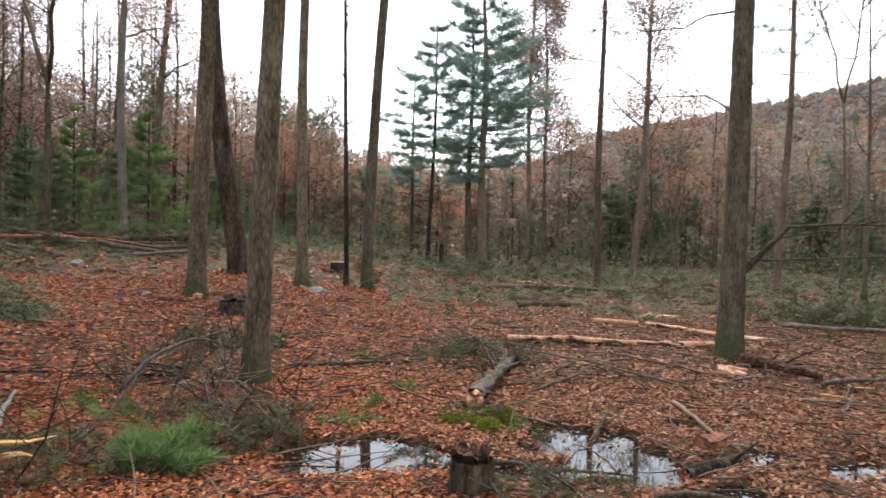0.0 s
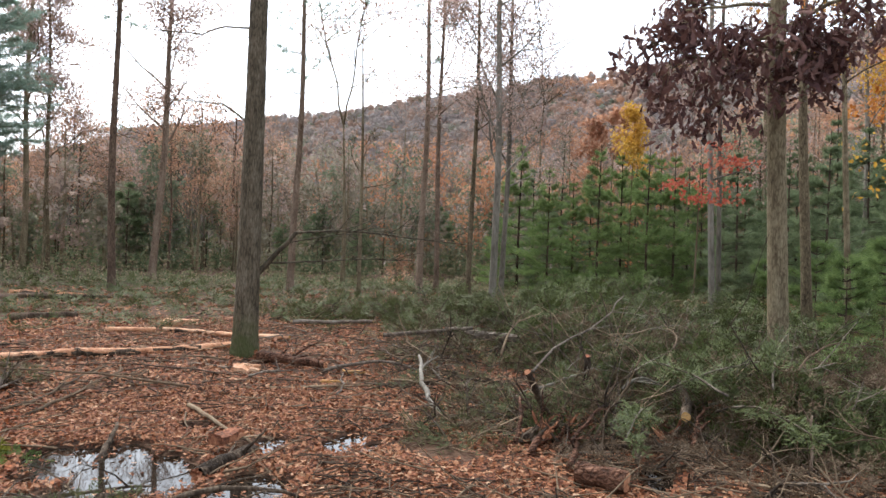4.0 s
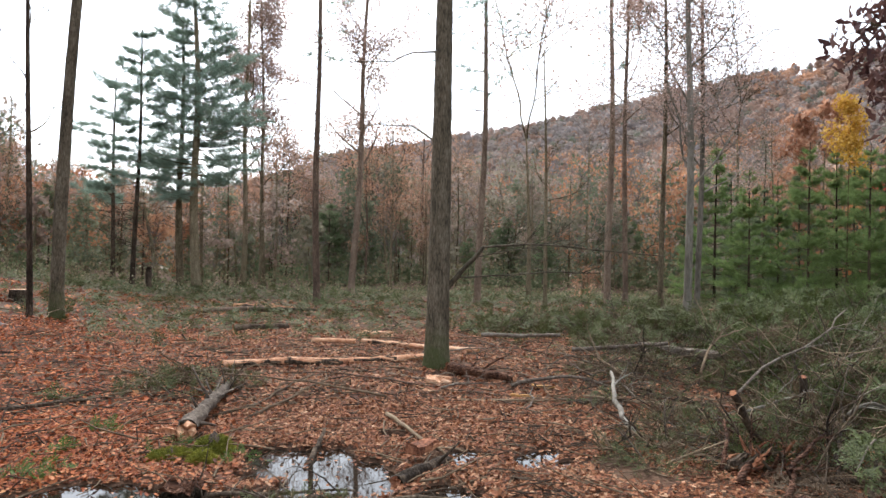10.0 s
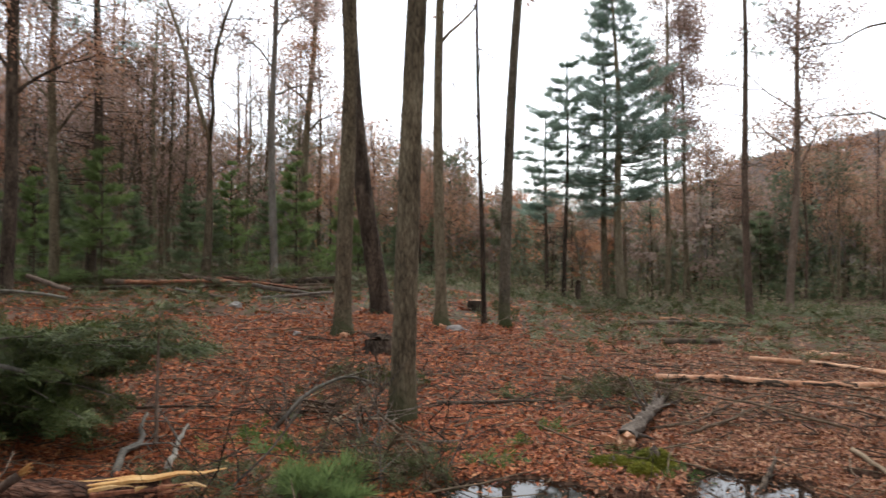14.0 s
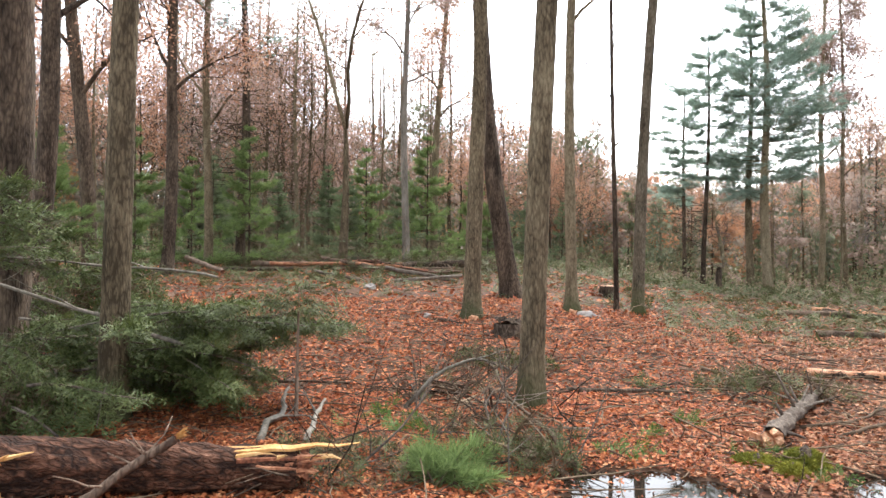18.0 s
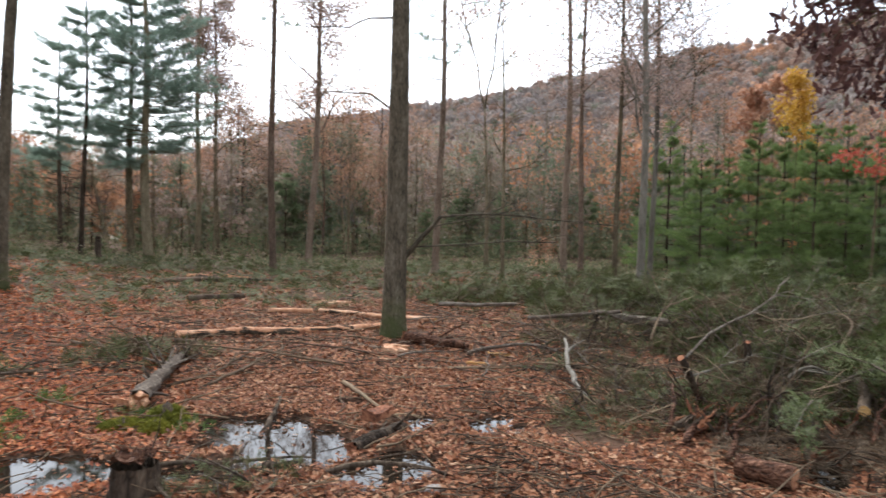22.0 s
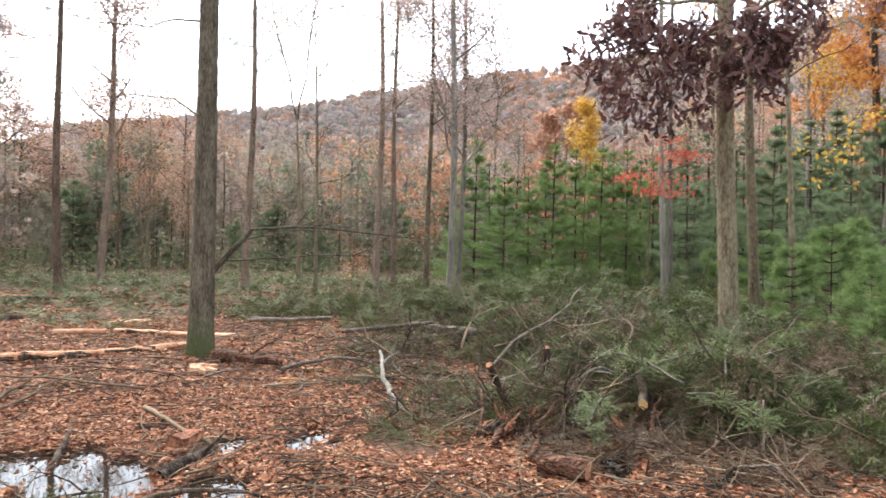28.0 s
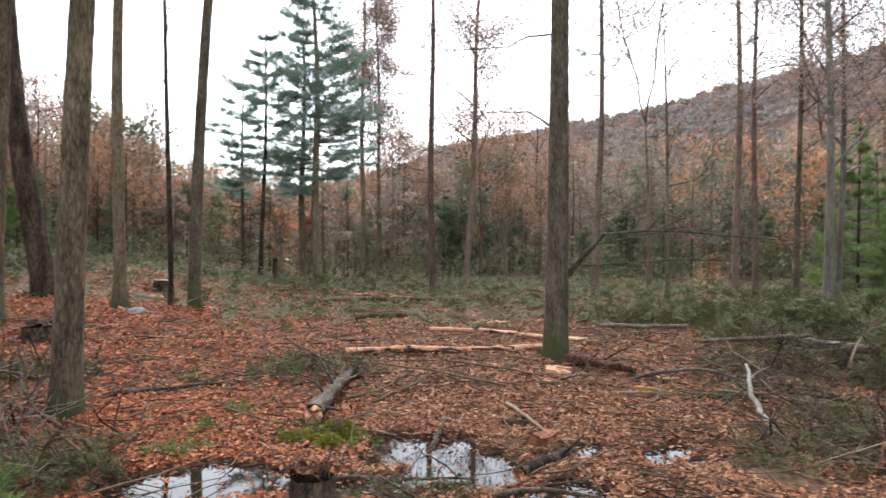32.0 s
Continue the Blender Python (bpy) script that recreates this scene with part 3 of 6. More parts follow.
def plume(mesh, p, d, length, r, rng, size, droop=0.1):
    """A long pine bough: side shoots lie flat to both sides of it, their tufts turned outwards and up."""
    f = np.linspace(0, 1, 7)
    d = unit(d)
    pts = np.asarray(p)[None] + d[None] * (length * f)[:, None]
    pts[:, 2] -= droop * length * np.sin(f * np.pi * 0.8)
    pts += np.cumsum(rng.normal(size=pts.shape), axis=0) * length * 0.012
    tube(mesh, pts, np.linspace(r, r * 0.3, 7), 4, caps=False)
    side = unit(np.cross(d, (0, 0, 1)))
    o, dd = [], []
    for i in range(int(9 + length * 6)):
        q = rng.uniform(0.22, 1.0)
        base = np.array([np.interp(q, f, pts[:, k]) for k in range(3)])
        out = unit(d * rng.uniform(0.5, 1.2) + side * rng.choice((-1, 1)) * rng.uniform(0.4, 1.0) + np.array((0, 0, rng.normal() * 0.08)))
        ln = length * rng.uniform(0.12, 0.3) * (1.2 - 0.6 * q)
        for g in (0.3, 0.6, 0.85, 1.0):
            o.append(base + out * ln * g + rng.normal(size=3) * 0.03)
            dd.append(out + rng.normal(size=3) * 0.3 + np.array((0, 0, 0.25)))
    o, dd = np.array(o), np.array(dd)
    scatter(mesh, *FINE_TUFTS[rng.integers(0, 4)], o, frames_of(dd, rng), size * rng.uniform(0.7, 1.2, len(o)), 1)


def pine(x, y, dia, lean, bark, needle, label, height=14.0, first=4.0, whorls=20, per=5, reach=1.7, tufts=14, size=0.3, seed=0, dead=0, name="pine_tree", sides=12, ragged=0.35, group="", shape=1.0, toward=0.0, joined=False, plumes=False, tips=0.4):
    """A conifer: a straight trunk, whorls of boughs, needles in tufts."""
    rng = np.random.default_rng(3000 + seed)
    az = math.atan2(x, y)
    t = thing(name, (x, y, land1(x, y)), label, "tree", group)
    t.rotation_euler = (0, 0, -az)
    m, axis, rad = trunk_mesh(dia, height, lean, rng, sides=sides, flare=1.3, toward=toward)
    part("trunk", m, bark, t)
    b = Mesh()
    for i in range(whorls):
        f = (i + rng.uniform(-0.3, 0.3)) / whorls
        z = first + (height - first) * min(max(f, 0), 0.99)
        ln = (reach * (1 - f) ** shape + (0.04 if joined else 0.15) * reach) * (1.0 if joined else min(1.0, 0.5 + 2.2 * max(f, 0)))
        for j in range(per):
            if rng.random() < ragged * 0.6:
                continue
            a = rng.uniform(0, 6.3)
            q = b if joined else Mesh()
            way, far = (math.cos(a), math.sin(a), rng.uniform(-0.1, 0.3) + tips * f), ln * rng.uniform(1 - ragged, 1 + ragged)
            if plumes:
                plume(q, axis(z), way, far, max(0.012, rad(z) * 0.16), rng, size * (0.6 if joined and f > 0.8 else 1))
            else:
                bough(q, axis(z), way, far, max(0.008, rad(z) * 0.14), rng, tufts, size)
            if not joined:
                part("bough", q, [bark, needle], t)
    for i in range(dead):
        z = rng.uniform(first * 0.35, first)
        a = rng.uniform(0, 6.3)
        q = Mesh()
        grow(q, axis(z), (math.cos(a), math.sin(a), rng.uniform(-0.2, 0.3)), reach * rng.uniform(0.3, 0.8), 0.02, 1, rng, [], 0.0, 3)
        part("dead_branch", q, bark, t)
    if joined:
        part("crown", b, [bark, needle], t)
    return t


# the two trees that frame the clearing
broadleaf(-1.85, 7.02, 0.25, 0.029, BARK_GREY, "grey-brown barked tree with a mossy foot standing in leaf litter", 14, 7.5, 9, 2.6, MAUVE, 6, 0.11, 1, sides=26, flare=1.35, sway=0.02)


def right_tree():
    t = broadleaf(3.97, 9.58, 0.335, 0.003, BARK_MOSS, "dark grey tree with a green mossy foot and low bare boughs", 12, 5.6, 9, 2.4, None, 2, 0.1, 2, sides=26, flare=1.3, curve=0.07, sway=0.02)
    rng = np.random.default_rng(77)
    for z, a, d, ln, r in ((1.22, 0, (1, -0.25, 0.95), 0.8, 0.036), (3.4, 0, (-1, 0.1, 0.6), 0.4, 0.016), (4.75, 0, (-1, 0.2, 0.05), 0.7, 0.013)):
        q = Mesh()
        pts, e = bend((0.01 * z + (0.14 if d[0] > 0 else -0.12), 0, z), d, ln, 4, rng, 0.08, -0.05)
        tube(q, pts, np.linspace(r * 1.25, r * 0.75, len(pts)), 7, caps=False)
        tip = pts[-1]
        if d[0] > 0:
            for dd, l2, r2 in (((1, -0.25, 0.17), 2.6, 0.02), ((1, -0.2, 0.04), 2.1, 0.014), ((1, -0.4, 0.3), 1.2, 0.01)):
                o = tip if l2 > 2.4 else pts[1] if l2 > 2 else pts[3]
                p2, _ = bend(o, dd, l2, 8, rng, 0.04, 0.0)
                tube(q, p2, np.linspace(r2, 0.007, len(p2)), 5, caps=False)
                for i in range(2, 8):
                    grow(q, p2[i], (rng.uniform(0.2, 1), rng.uniform(-0.8, 0.8), rng.uniform(-0.1, 0.7)), rng.uniform(0.25, 0.7), 0.008, 1, rng, [], 0, 3, 0.004)
        else:
            p2, _ = bend(tip, (-1, 0.1, -0.05 if z < 4 else 0.1), 0.7, 4, rng, 0.1, 0)
            tube(q, p2, np.linspace(r * 0.7, 0.004, len(p2)), 5, caps=False)
            for i in range(1, 4):
                grow(q, p2[i], (-1, rng.uniform(-0.6, 0.6), rng.uniform(-0.2, 0.5)), 0.5, 0.006, 1, rng, [], 0, 3)
        part("limb", q, BARK_MOSS, t)


right_tree()

# the bank on the west side
broadleaf(-7.01, 5.07, 0.52, 0.052, BARK_DARK, "thick dark furrowed trunk above hemlock branches", 18, 6.5, 7, 2.5, None, 2, 0.1, 3, sides=22)
broadleaf(-11.15, 8.71, 0.36, 0.04, BARK_DARK, "dark forest tree behind a thicker trunk", 17, 5, 10, 2.6, MAUVE, 8, 0.13, 4)
broadleaf(-15.07, 13.38, 0.38, -0.06, BARK_DARK, "dark leaning forest tree on the bank", 17, 4.5, 11, 3.0, RUST, 10, 0.15, 5)
broadleaf(-5.25, 4.93, 0.25, 0.045, BARK_GREY, "light grey tree with furrowed bark among cut hemlock", 17, 6.5, 8, 2.2, MAUVE, 3, 0.10, 6, sides=24)
broadleaf(-15.17, 16.14, 0.36, 0.024, BARK_DARK, "dark slender tree on the bank", 17, 4.5, 11, 3.0, RUST, 10, 0.15, 7)
broadleaf(-16.25, 19.2, 0.3, -0.005, BARK_GREY, "pale brown tree on the bank", 17, 4.5, 12, 3.0, MAUVE, 10, 0.15, 8)
pine(-16.07, 20.63, 0.34, 0.004, BARK_DARK, PINE_FAR, "old pine with many dead lower branches", 16, 7.5, 14, 5, 2.6, 12, 0.34, 9, dead=60)
broadleaf(-13.04, 22.66, 0.36, 0.03, BARK_GREY, "forked tree with two upright stems on the bank", 15, 5, 0, 2.4, MAUVE, 6, 0.14, 10, fork=5.2)
broadleaf(-11.27, 24.49, 0.29, -0.002, BARK_PALE, "tall pale slender tree behind the saplings", 18, 6.5, 11, 2.8, MAUVE, 8, 0.15, 11)
broadleaf(-11.24, 27.12, 0.32, 0.043, BARK_GREY, "tall slender tree behind the saplings", 18, 6, 11, 2.8, RUST, 8, 0.15, 12)
broadleaf(-4.4, 12.51, 0.31, -0.005, BARK_GREY, "reddish-brown tree with a splintered foot", 17, 6.5, 9, 2.6, MAUVE, 3, 0.12, 13, sides=18, flare=1.55)
broadleaf(-4.58, 15.82, 0.44, -0.112, BARK_DARK, "thick dark leaning tree at the edge of the bank", 18, 7.5, 9, 2.8, None, 2, 0.12, 14, sides=18, flare=1.4)
broadleaf(-2.93, 14.63, 0.23, 0.0, BARK_GREY, "slim grey tree with a torn hollow foot", 17, 6.0, 10, 2.3, MAUVE, 3, 0.12, 15, sides=16, flare=1.9)
broadleaf(-2.18, 15.87, 0.115, -0.019, BARK_DARK, "thin dark young tree", 11, 3.5, 9, 1.3, None, 1, 0.1, 16, flare=1.2)
broadleaf(-1.73, 16.01, 0.26, 0.05, BARK_MOSS, "mossy tree that bends at mid height", 17, 7.5, 8, 2.0, None, 2, 0.12, 17, sides=16, flare=1.3, curve=-0.2)

# the far side of the clearing
pine(1.93, 32.95, 0.4, -0.02, BARK_GREY, PINE_FAR, "tall white pine with layered blue-green boughs", 14.8, 4.4, 26, 7, 2.8, 60, 0.28, 18, dead=14, shape=0.75, plumes=True, ragged=0.3)
pine(1.31, 34.52, 0.34, -0.01, BARK_GREY, PINE_FAR, "second pine trunk beside the tall white pine", 12.5, 5.5, 12, 4, 1.9, 24, 0.32, 19, dead=10, plumes=True)
pine(-0.72, 33.85, 0.22, 0.014, BARK_DARK, PINE_FAR, "thin pine with sparse pale boughs", 11.5, 4.6, 14, 5, 2.5, 34, 0.3, 20, dead=14, ragged=0.6, plumes=True)
pine(-1.6, 35.5, 0.2, 0.0, BARK_DARK, PINE_FAR, "small sparse pine near the tall white pine", 9.5, 4.0, 12, 5, 2.2, 24, 0.3, 21, dead=10, ragged=0.6, plumes=True)
broadleaf(4.6, 38.59, 0.3, 0.001, BARK_GREY, "tall grey tree with a thin russet crown", 18, 6.2, 17, 3.2, MAUVE, 6, 0.19, 22)
broadleaf(5.81, 39.34, 0.24, -0.021, BARK_GREY, "tall grey tree with upright boughs", 16, 5.2, 16, 3.5, MAUVE, 6, 0.19, 23, steep=1.6)
pine(5.35, 23.88, 0.24, -0.009, BARK_RED, PINE_FAR, "straight slender tree with a high sparse crown", 15, 8.6, 10, 4, 1.7, 9, 0.3, 24, dead=18, ragged=0.6)
broadleaf(8.21, 29.95, 0.3, 0.036, BARK_RED, "reddish-brown tree with a thin russet crown", 16, 5.2, 16, 3.6, MAUVE, 6, 0.17, 25, steep=1.4)
pine(11.35, 23.56, 0.26, 0.015, BARK_RED, PINE_FAR, "straight dark pine with a high feathery crown", 15, 8.0, 11, 5, 2.1, 10, 0.32, 26, dead=14, ragged=0.5)
broadleaf(15.02, 26.12, 0.2, -0.02, BARK_GREY, "slender grey tree forking high up", 15, 5.2, 14, 2.9, MAUVE, 4, 0.15, 27, fork=7.0, steep=1.4)
broadleaf(12.69, 20.89, 0.15, -0.02, BARK_GREY, "thin bare grey tree", 9, 3.5, 10, 1.5, None, 1, 0.1, 28)
pine(16.51, 22.56, 0.27, 0.002, BARK_RED, PINE_FAR, "dark straight pine with a high crown", 16, 9.0, 10, 5, 2.0, 10, 0.32, 29, dead=24, ragged=0.5)
broadleaf(15.98, 20.76, 0.2, 0.0, BARK_RED, "reddish straight tree with a russet crown", 15, 6.7, 14, 2.5, MAUVE, 5, 0.15, 30)
broadleaf(14.21, 16.76, 0.17, 0.003, BARK_GREY, "slender grey tree at the edge of the slash", 13, 4.2, 15, 2.4, MAUVE, 5, 0.13, 31)
broadleaf(13.77, 15.14, 0.22, -0.009, BARK_PALE, "pale grey tree with a fine bare crown", 15, 3.4, 18, 2.9, MAUVE, 4, 0.12, 32)
broadleaf(16.58, 17.81, 0.19, 0.009, BARK_PALE, "pale grey tree beside its twin", 15, 3.7, 17, 2.8, MAUVE, 4, 0.12, 33)
broadleaf(24.32, 23.73, 0.2, 0.002, BARK_GREY, "thin grey tree before the young pines", 14, 6.5, 9, 2.2, None, 2, 0.15, 34, fork=7.5)
broadleaf(15.58, 9.19, 0.15, -0.023, BARK_PALE, "pale slim tree with low scarlet leaves", 15, 3.2, 14, 2.5, MAUVE, 4, 0.12, 35, flare=1.2)
broadleaf(15.95, 9.25, 0.12, -0.007, BARK_PALE, "pale slim tree close to its twin", 14, 5.0, 9, 1.8, None, 2, 0.12, 36, flare=1.2)
broadleaf(14.9, 6.64, 0.21, -0.023, BARK_GREY, "grey tree in the shaded undergrowth", 15, 5.2, 13, 2.5, MAUVE, 4, 0.12, 37)
broadleaf(13.99, 5.47, 0.11, -0.03, BARK_GREY, "thin tree in the undergrowth", 13, 4.5, 10, 1.6, ORANGE, 2, 0.12, 38)
broadleaf(30.09, 9.0, 0.34, -0.007, BARK_DARK, "dark tree deep in the wood", 17, 6, 11, 3.0, RUST, 5, 0.19, 39)
broadleaf(26.59, 7.5, 0.44, -0.004, BARK_PALE, "thick pale tree deep in the wood", 18, 7, 10, 3.0, RUST, 4, 0.19, 40)
broadleaf(28.02, 10.62, 0.2, -0.008, BARK_PALE, "thin pale tree deep in the wood", 14, 6, 9, 2.2, YELLOW, 3, 0.2, 41)


def oak():
    """The tree with hanging dead leaves."""
    x, y = 9.23, 4.43
    t = broadleaf(x, y, 0.26, -0.006, BARK_GREY, "grey oak hung with dark withered russet leaves", 14, 8.0, 6, 2.0, None, 1, 0.1, 42, sides=18, flare=1.3)
    rng = np.random.default_rng(420)
    ends = []
    for z, d, ln in ((4.5, (-1, -0.6, 0.0), 1.5), (4.6, (-1, 0.3, 0.05), 1.6), (4.4, (-0.8, -0.9, 0.0), 1.3), (5.0, (-0.9, -0.2, 0.1), 1.4), (4.7, (0.9, -0.4, 0.35), 1.4), (5.2, (0.9, 0.5, 0.5), 1.7), (4.3, (0.2, -1, 0.1), 0.8), (4.2, (0.3, -0.9, -0.1), 0.6),
                     (4.4, (-0.3, -1, 0.1), 0.9), (5.4, (-0.7, 0.6, 0.5), 1.8), (5.8, (0.5, -0.7, 0.5), 1.8), (6.2, (-0.8, -0.5, 0.5), 1.8), (6.6, (0.7, 0.3, 0.5), 1.8), (7.2, (-0.5, 0.5, 0.6), 1.7), (5.3, (1, -0.1, 0.3), 2.3)):
        q = Mesh()
        grow(q, (-0.006 * z, 0, z), d, ln, 0.035, 2, rng, ends, -0.07 if d[0] < -0.7 and z < 5.3 else -0.02, 4)
        limb = part("limb", q, BARK_GREY, t)
        part("foliage", leaf_crown(ends, 6 if d[0] > 0.4 else 9, 0.15, rng, 0.11, 0.2, LEAF_V * np.array((0.72, 1.1, 1.2)), LEAF_T), OAK, limb, "dark withered oak leaves in hanging bunches")
        ends = []


oak()


def leafy_sprig(x, y, z0, height, spread, leaf, label, seed, n=12, per=10, size=0.1, bark=TWIG, flat=0.4):
    """A young tree that still carries bright leaves in flat layers."""
    rng = np.random.default_rng(seed)
    t = thing("young_maple_tree", (x, y, land1(x, y)), label, "tree")
    t.rotation_euler = (0, 0, -math.atan2(x, y))
    m, axis, rad = trunk_mesh(0.05, height, 0.02, rng, sides=8, flare=1.1)
    part("trunk", m, bark, t)
    ends = []
    q = Mesh()
    for i in range(n):
        a = rng.uniform(0, 6.3)
        z = z0 + (height - z0) * i / n
        k, e0 = len(q.v), len(ends)
        grow(q, axis(z), (math.cos(a), math.sin(a), flat * rng.uniform(-0.3, 0.6)), spread * rng.uniform(0.5, 1) * (1.15 - 0.7 * i / n), 0.012, 1, rng, ends, -0.02, 5)
        if flat < 0.3:
            for v in q.v[k:] + ends[e0:]:
                v[..., 2] = z + (v[..., 2] - z) * 0.3
    c = leaf_crown(ends, per, size, rng, np.array((0.18, 0.18, 0.05)) if flat < 0.3 else 0.16)
    for v, f in zip(c.v, c.t):
        q.add(v, f, 1)
    part("crown", q, [bark, leaf], t)


leafy_sprig(14.9, 9.3, 2.9, 4.3, 1.6, RED, "young maple with flat layers of scarlet leaves", 501, 9, 7, 0.1, flat=0.12)
leafy_sprig(24.1, 18.2, 5.6, 7.9, 0.75, YELLOW, "young tree with golden yellow leaves", 502, 14, 14, 0.15, flat=1.6)
leafy_sprig(31.2, 9.0, 6.2, 12.5, 3.0, ORANGE, "tree with glowing orange leaves above the pines", 503, 24, 30, 0.2)
leafy_sprig(20.5, 6.5, 3.6, 5.2, 1.7, YELLOW, "sapling with sparse yellow leaves", 504, 6, 3, 0.14)
leafy_sprig(24.0, 34.8, 0.3, 1.3, 0.9, RUST, "low shrub with rust-orange leaves", 505, 8, 4, 0.16)
leafy_sprig(17.0, 25.0, 0.1, 0.9, 0.75, RUST, "low shrub with rust-red leaves", 506, 7, 2, 0.1)
leafy_sprig(30.0, 24.0, 5.0, 9.5, 2.6, RUST, "tree with faded orange leaves behind the young pines", 507, 20, 14, 0.3)
leafy_sprig(36.0, 6.0, 6.0, 13, 3.6, RUST, "tall tree with rust-red leaves deep in the wood", 508, 22, 16, 0.32)


# ---- young evergreens ----
def young_pine(height, seed, needle, reach=0.24, whorls=15, per=6, tufts=20, size=0.21):
    return pine(0.0, 0.001, 0.018 * height, 0.0, BARK_DARK, needle, "young soft-needled green pine", height, 0.3, whorls, per, reach * height, tufts, size, 7000 + seed, name="young_pine", sides=7, ragged=0.35, group="young evergreens", shape=0.9, joined=True, tips=0.7, plumes=True)


def stand(template, spots, label):
    """Copies of a young evergreen; the last spot takes the template itself."""
    for i, (x, y, s, a) in enumerate(spots):
        m = Matrix.Translation((x, y, land1(x, y) - 0.05)) @ Matrix.Rotation(a, 4, "Z")
        ob = template if i == len(spots) - 1 else copy_thing(template, m)
        ob.matrix_basis = m @ Matrix.Scale(s, 4)
        tagged(ob, label)


rng0 = np.random.default_rng(31)
spot = lambda az, r, s: (r * math.sin(radians(az)), r * math.cos(radians(az)), s, rng0.uniform(0, 6))
stand(young_pine(6.4, 1, PINE, 0.23), [spot(44.2, 31, 1.05), spot(46.6, 29, 0.86), spot(50.6, 29, 0.98), spot(52.4, 31, 1.0), spot(54.4, 28, 0.92), spot(56.4, 29, 0.93), spot(58.4, 31, 0.88), spot(48.6, 31, 0.8), spot(53.4, 34, 1.08), spot(55.4, 33, 1.0)], "young soft-needled green pine")
stand(young_pine(5.6, 2, FIR, 0.24), [spot(45.4, 33, 1.05), spot(47.6, 35, 0.95), spot(50, 36, 1.15), spot(57.4, 35, 1.1), spot(60, 30, 0.9), spot(63, 29, 0.8), spot(66, 32, 0.95), spot(70, 33, 0.9), spot(43, 37, 0.9), spot(61.5, 34, 1.0), spot(76, 30, 0.9), spot(42, 40, 0.8), spot(68, 27, 0.8), spot(61, 26, 0.95), spot(64.5, 25, 0.9), spot(67, 24, 0.95), spot(69.5, 29, 1.1), spot(72, 25, 0.95), spot(74, 28, 1.1), spot(65, 32, 1.25), spot(71, 32, 1.25), spot(62.5, 36, 1.4), spot(67.5, 36, 1.4), spot(73.5, 35, 1.4)], "young dark green evergreen")
stand(young_pine(5.0, 3, PINE, 0.25), [spot(-51, 19, 0.85), spot(-45.5, 23, 0.9), spot(-41.5, 27, 0.8), spot(-37.2, 25, 1.0),
       spot(-28, 28, 0.95), spot(-23, 28, 1.05), spot(-19.5, 32, 0.8), spot(-54, 17, 0.8), spot(-57, 16, 0.9), spot(-18, 31, 0.8)], "young green pine at the wood's edge")
stand(young_pine(4.8, 4, FIR, 0.25), [spot(-46.5, 27, 0.9), spot(-40, 29, 0.9), spot(-35, 30, 0.8), spot(-31, 31, 0.9), spot(-29.5, 27, 0.75), spot(-25, 33, 0.95), spot(-17, 35, 0.8), spot(-14.5, 33, 0.7), spot(-12, 34, 0.65), spot(9, 46, 0.75),
       spot(31, 40, 0.85), spot(14, 44, 0.9)], "young dark evergreen at the wood's edge")
stand(young_pine(4.2, 6, FIR, 0.28, 9, 5, 10, 0.3), [spot(az, r, s) for az, r, s in zip(rng0.uniform(-10, 46, 30), rng0.uniform(42, 70, 30), rng0.uniform(0.6, 1.3, 30))], "small evergreen in the far wood")
stand(young_pine(2.0, 5, PINE, 0.38, 9, 5, 9, 0.16), [spot(68.5, 13.5, 0.85), spot(71, 14.5, 1.0), spot(73.5, 12.5, 0.8), spot(66.5, 17, 1.0), spot(75, 10.5, 0.7), spot(77.5, 11, 0.8), spot(72.5, 18, 1.1), spot(63, 19, 0.8), spot(70, 20, 1.0)], "small bright green pine in the undergrowth")


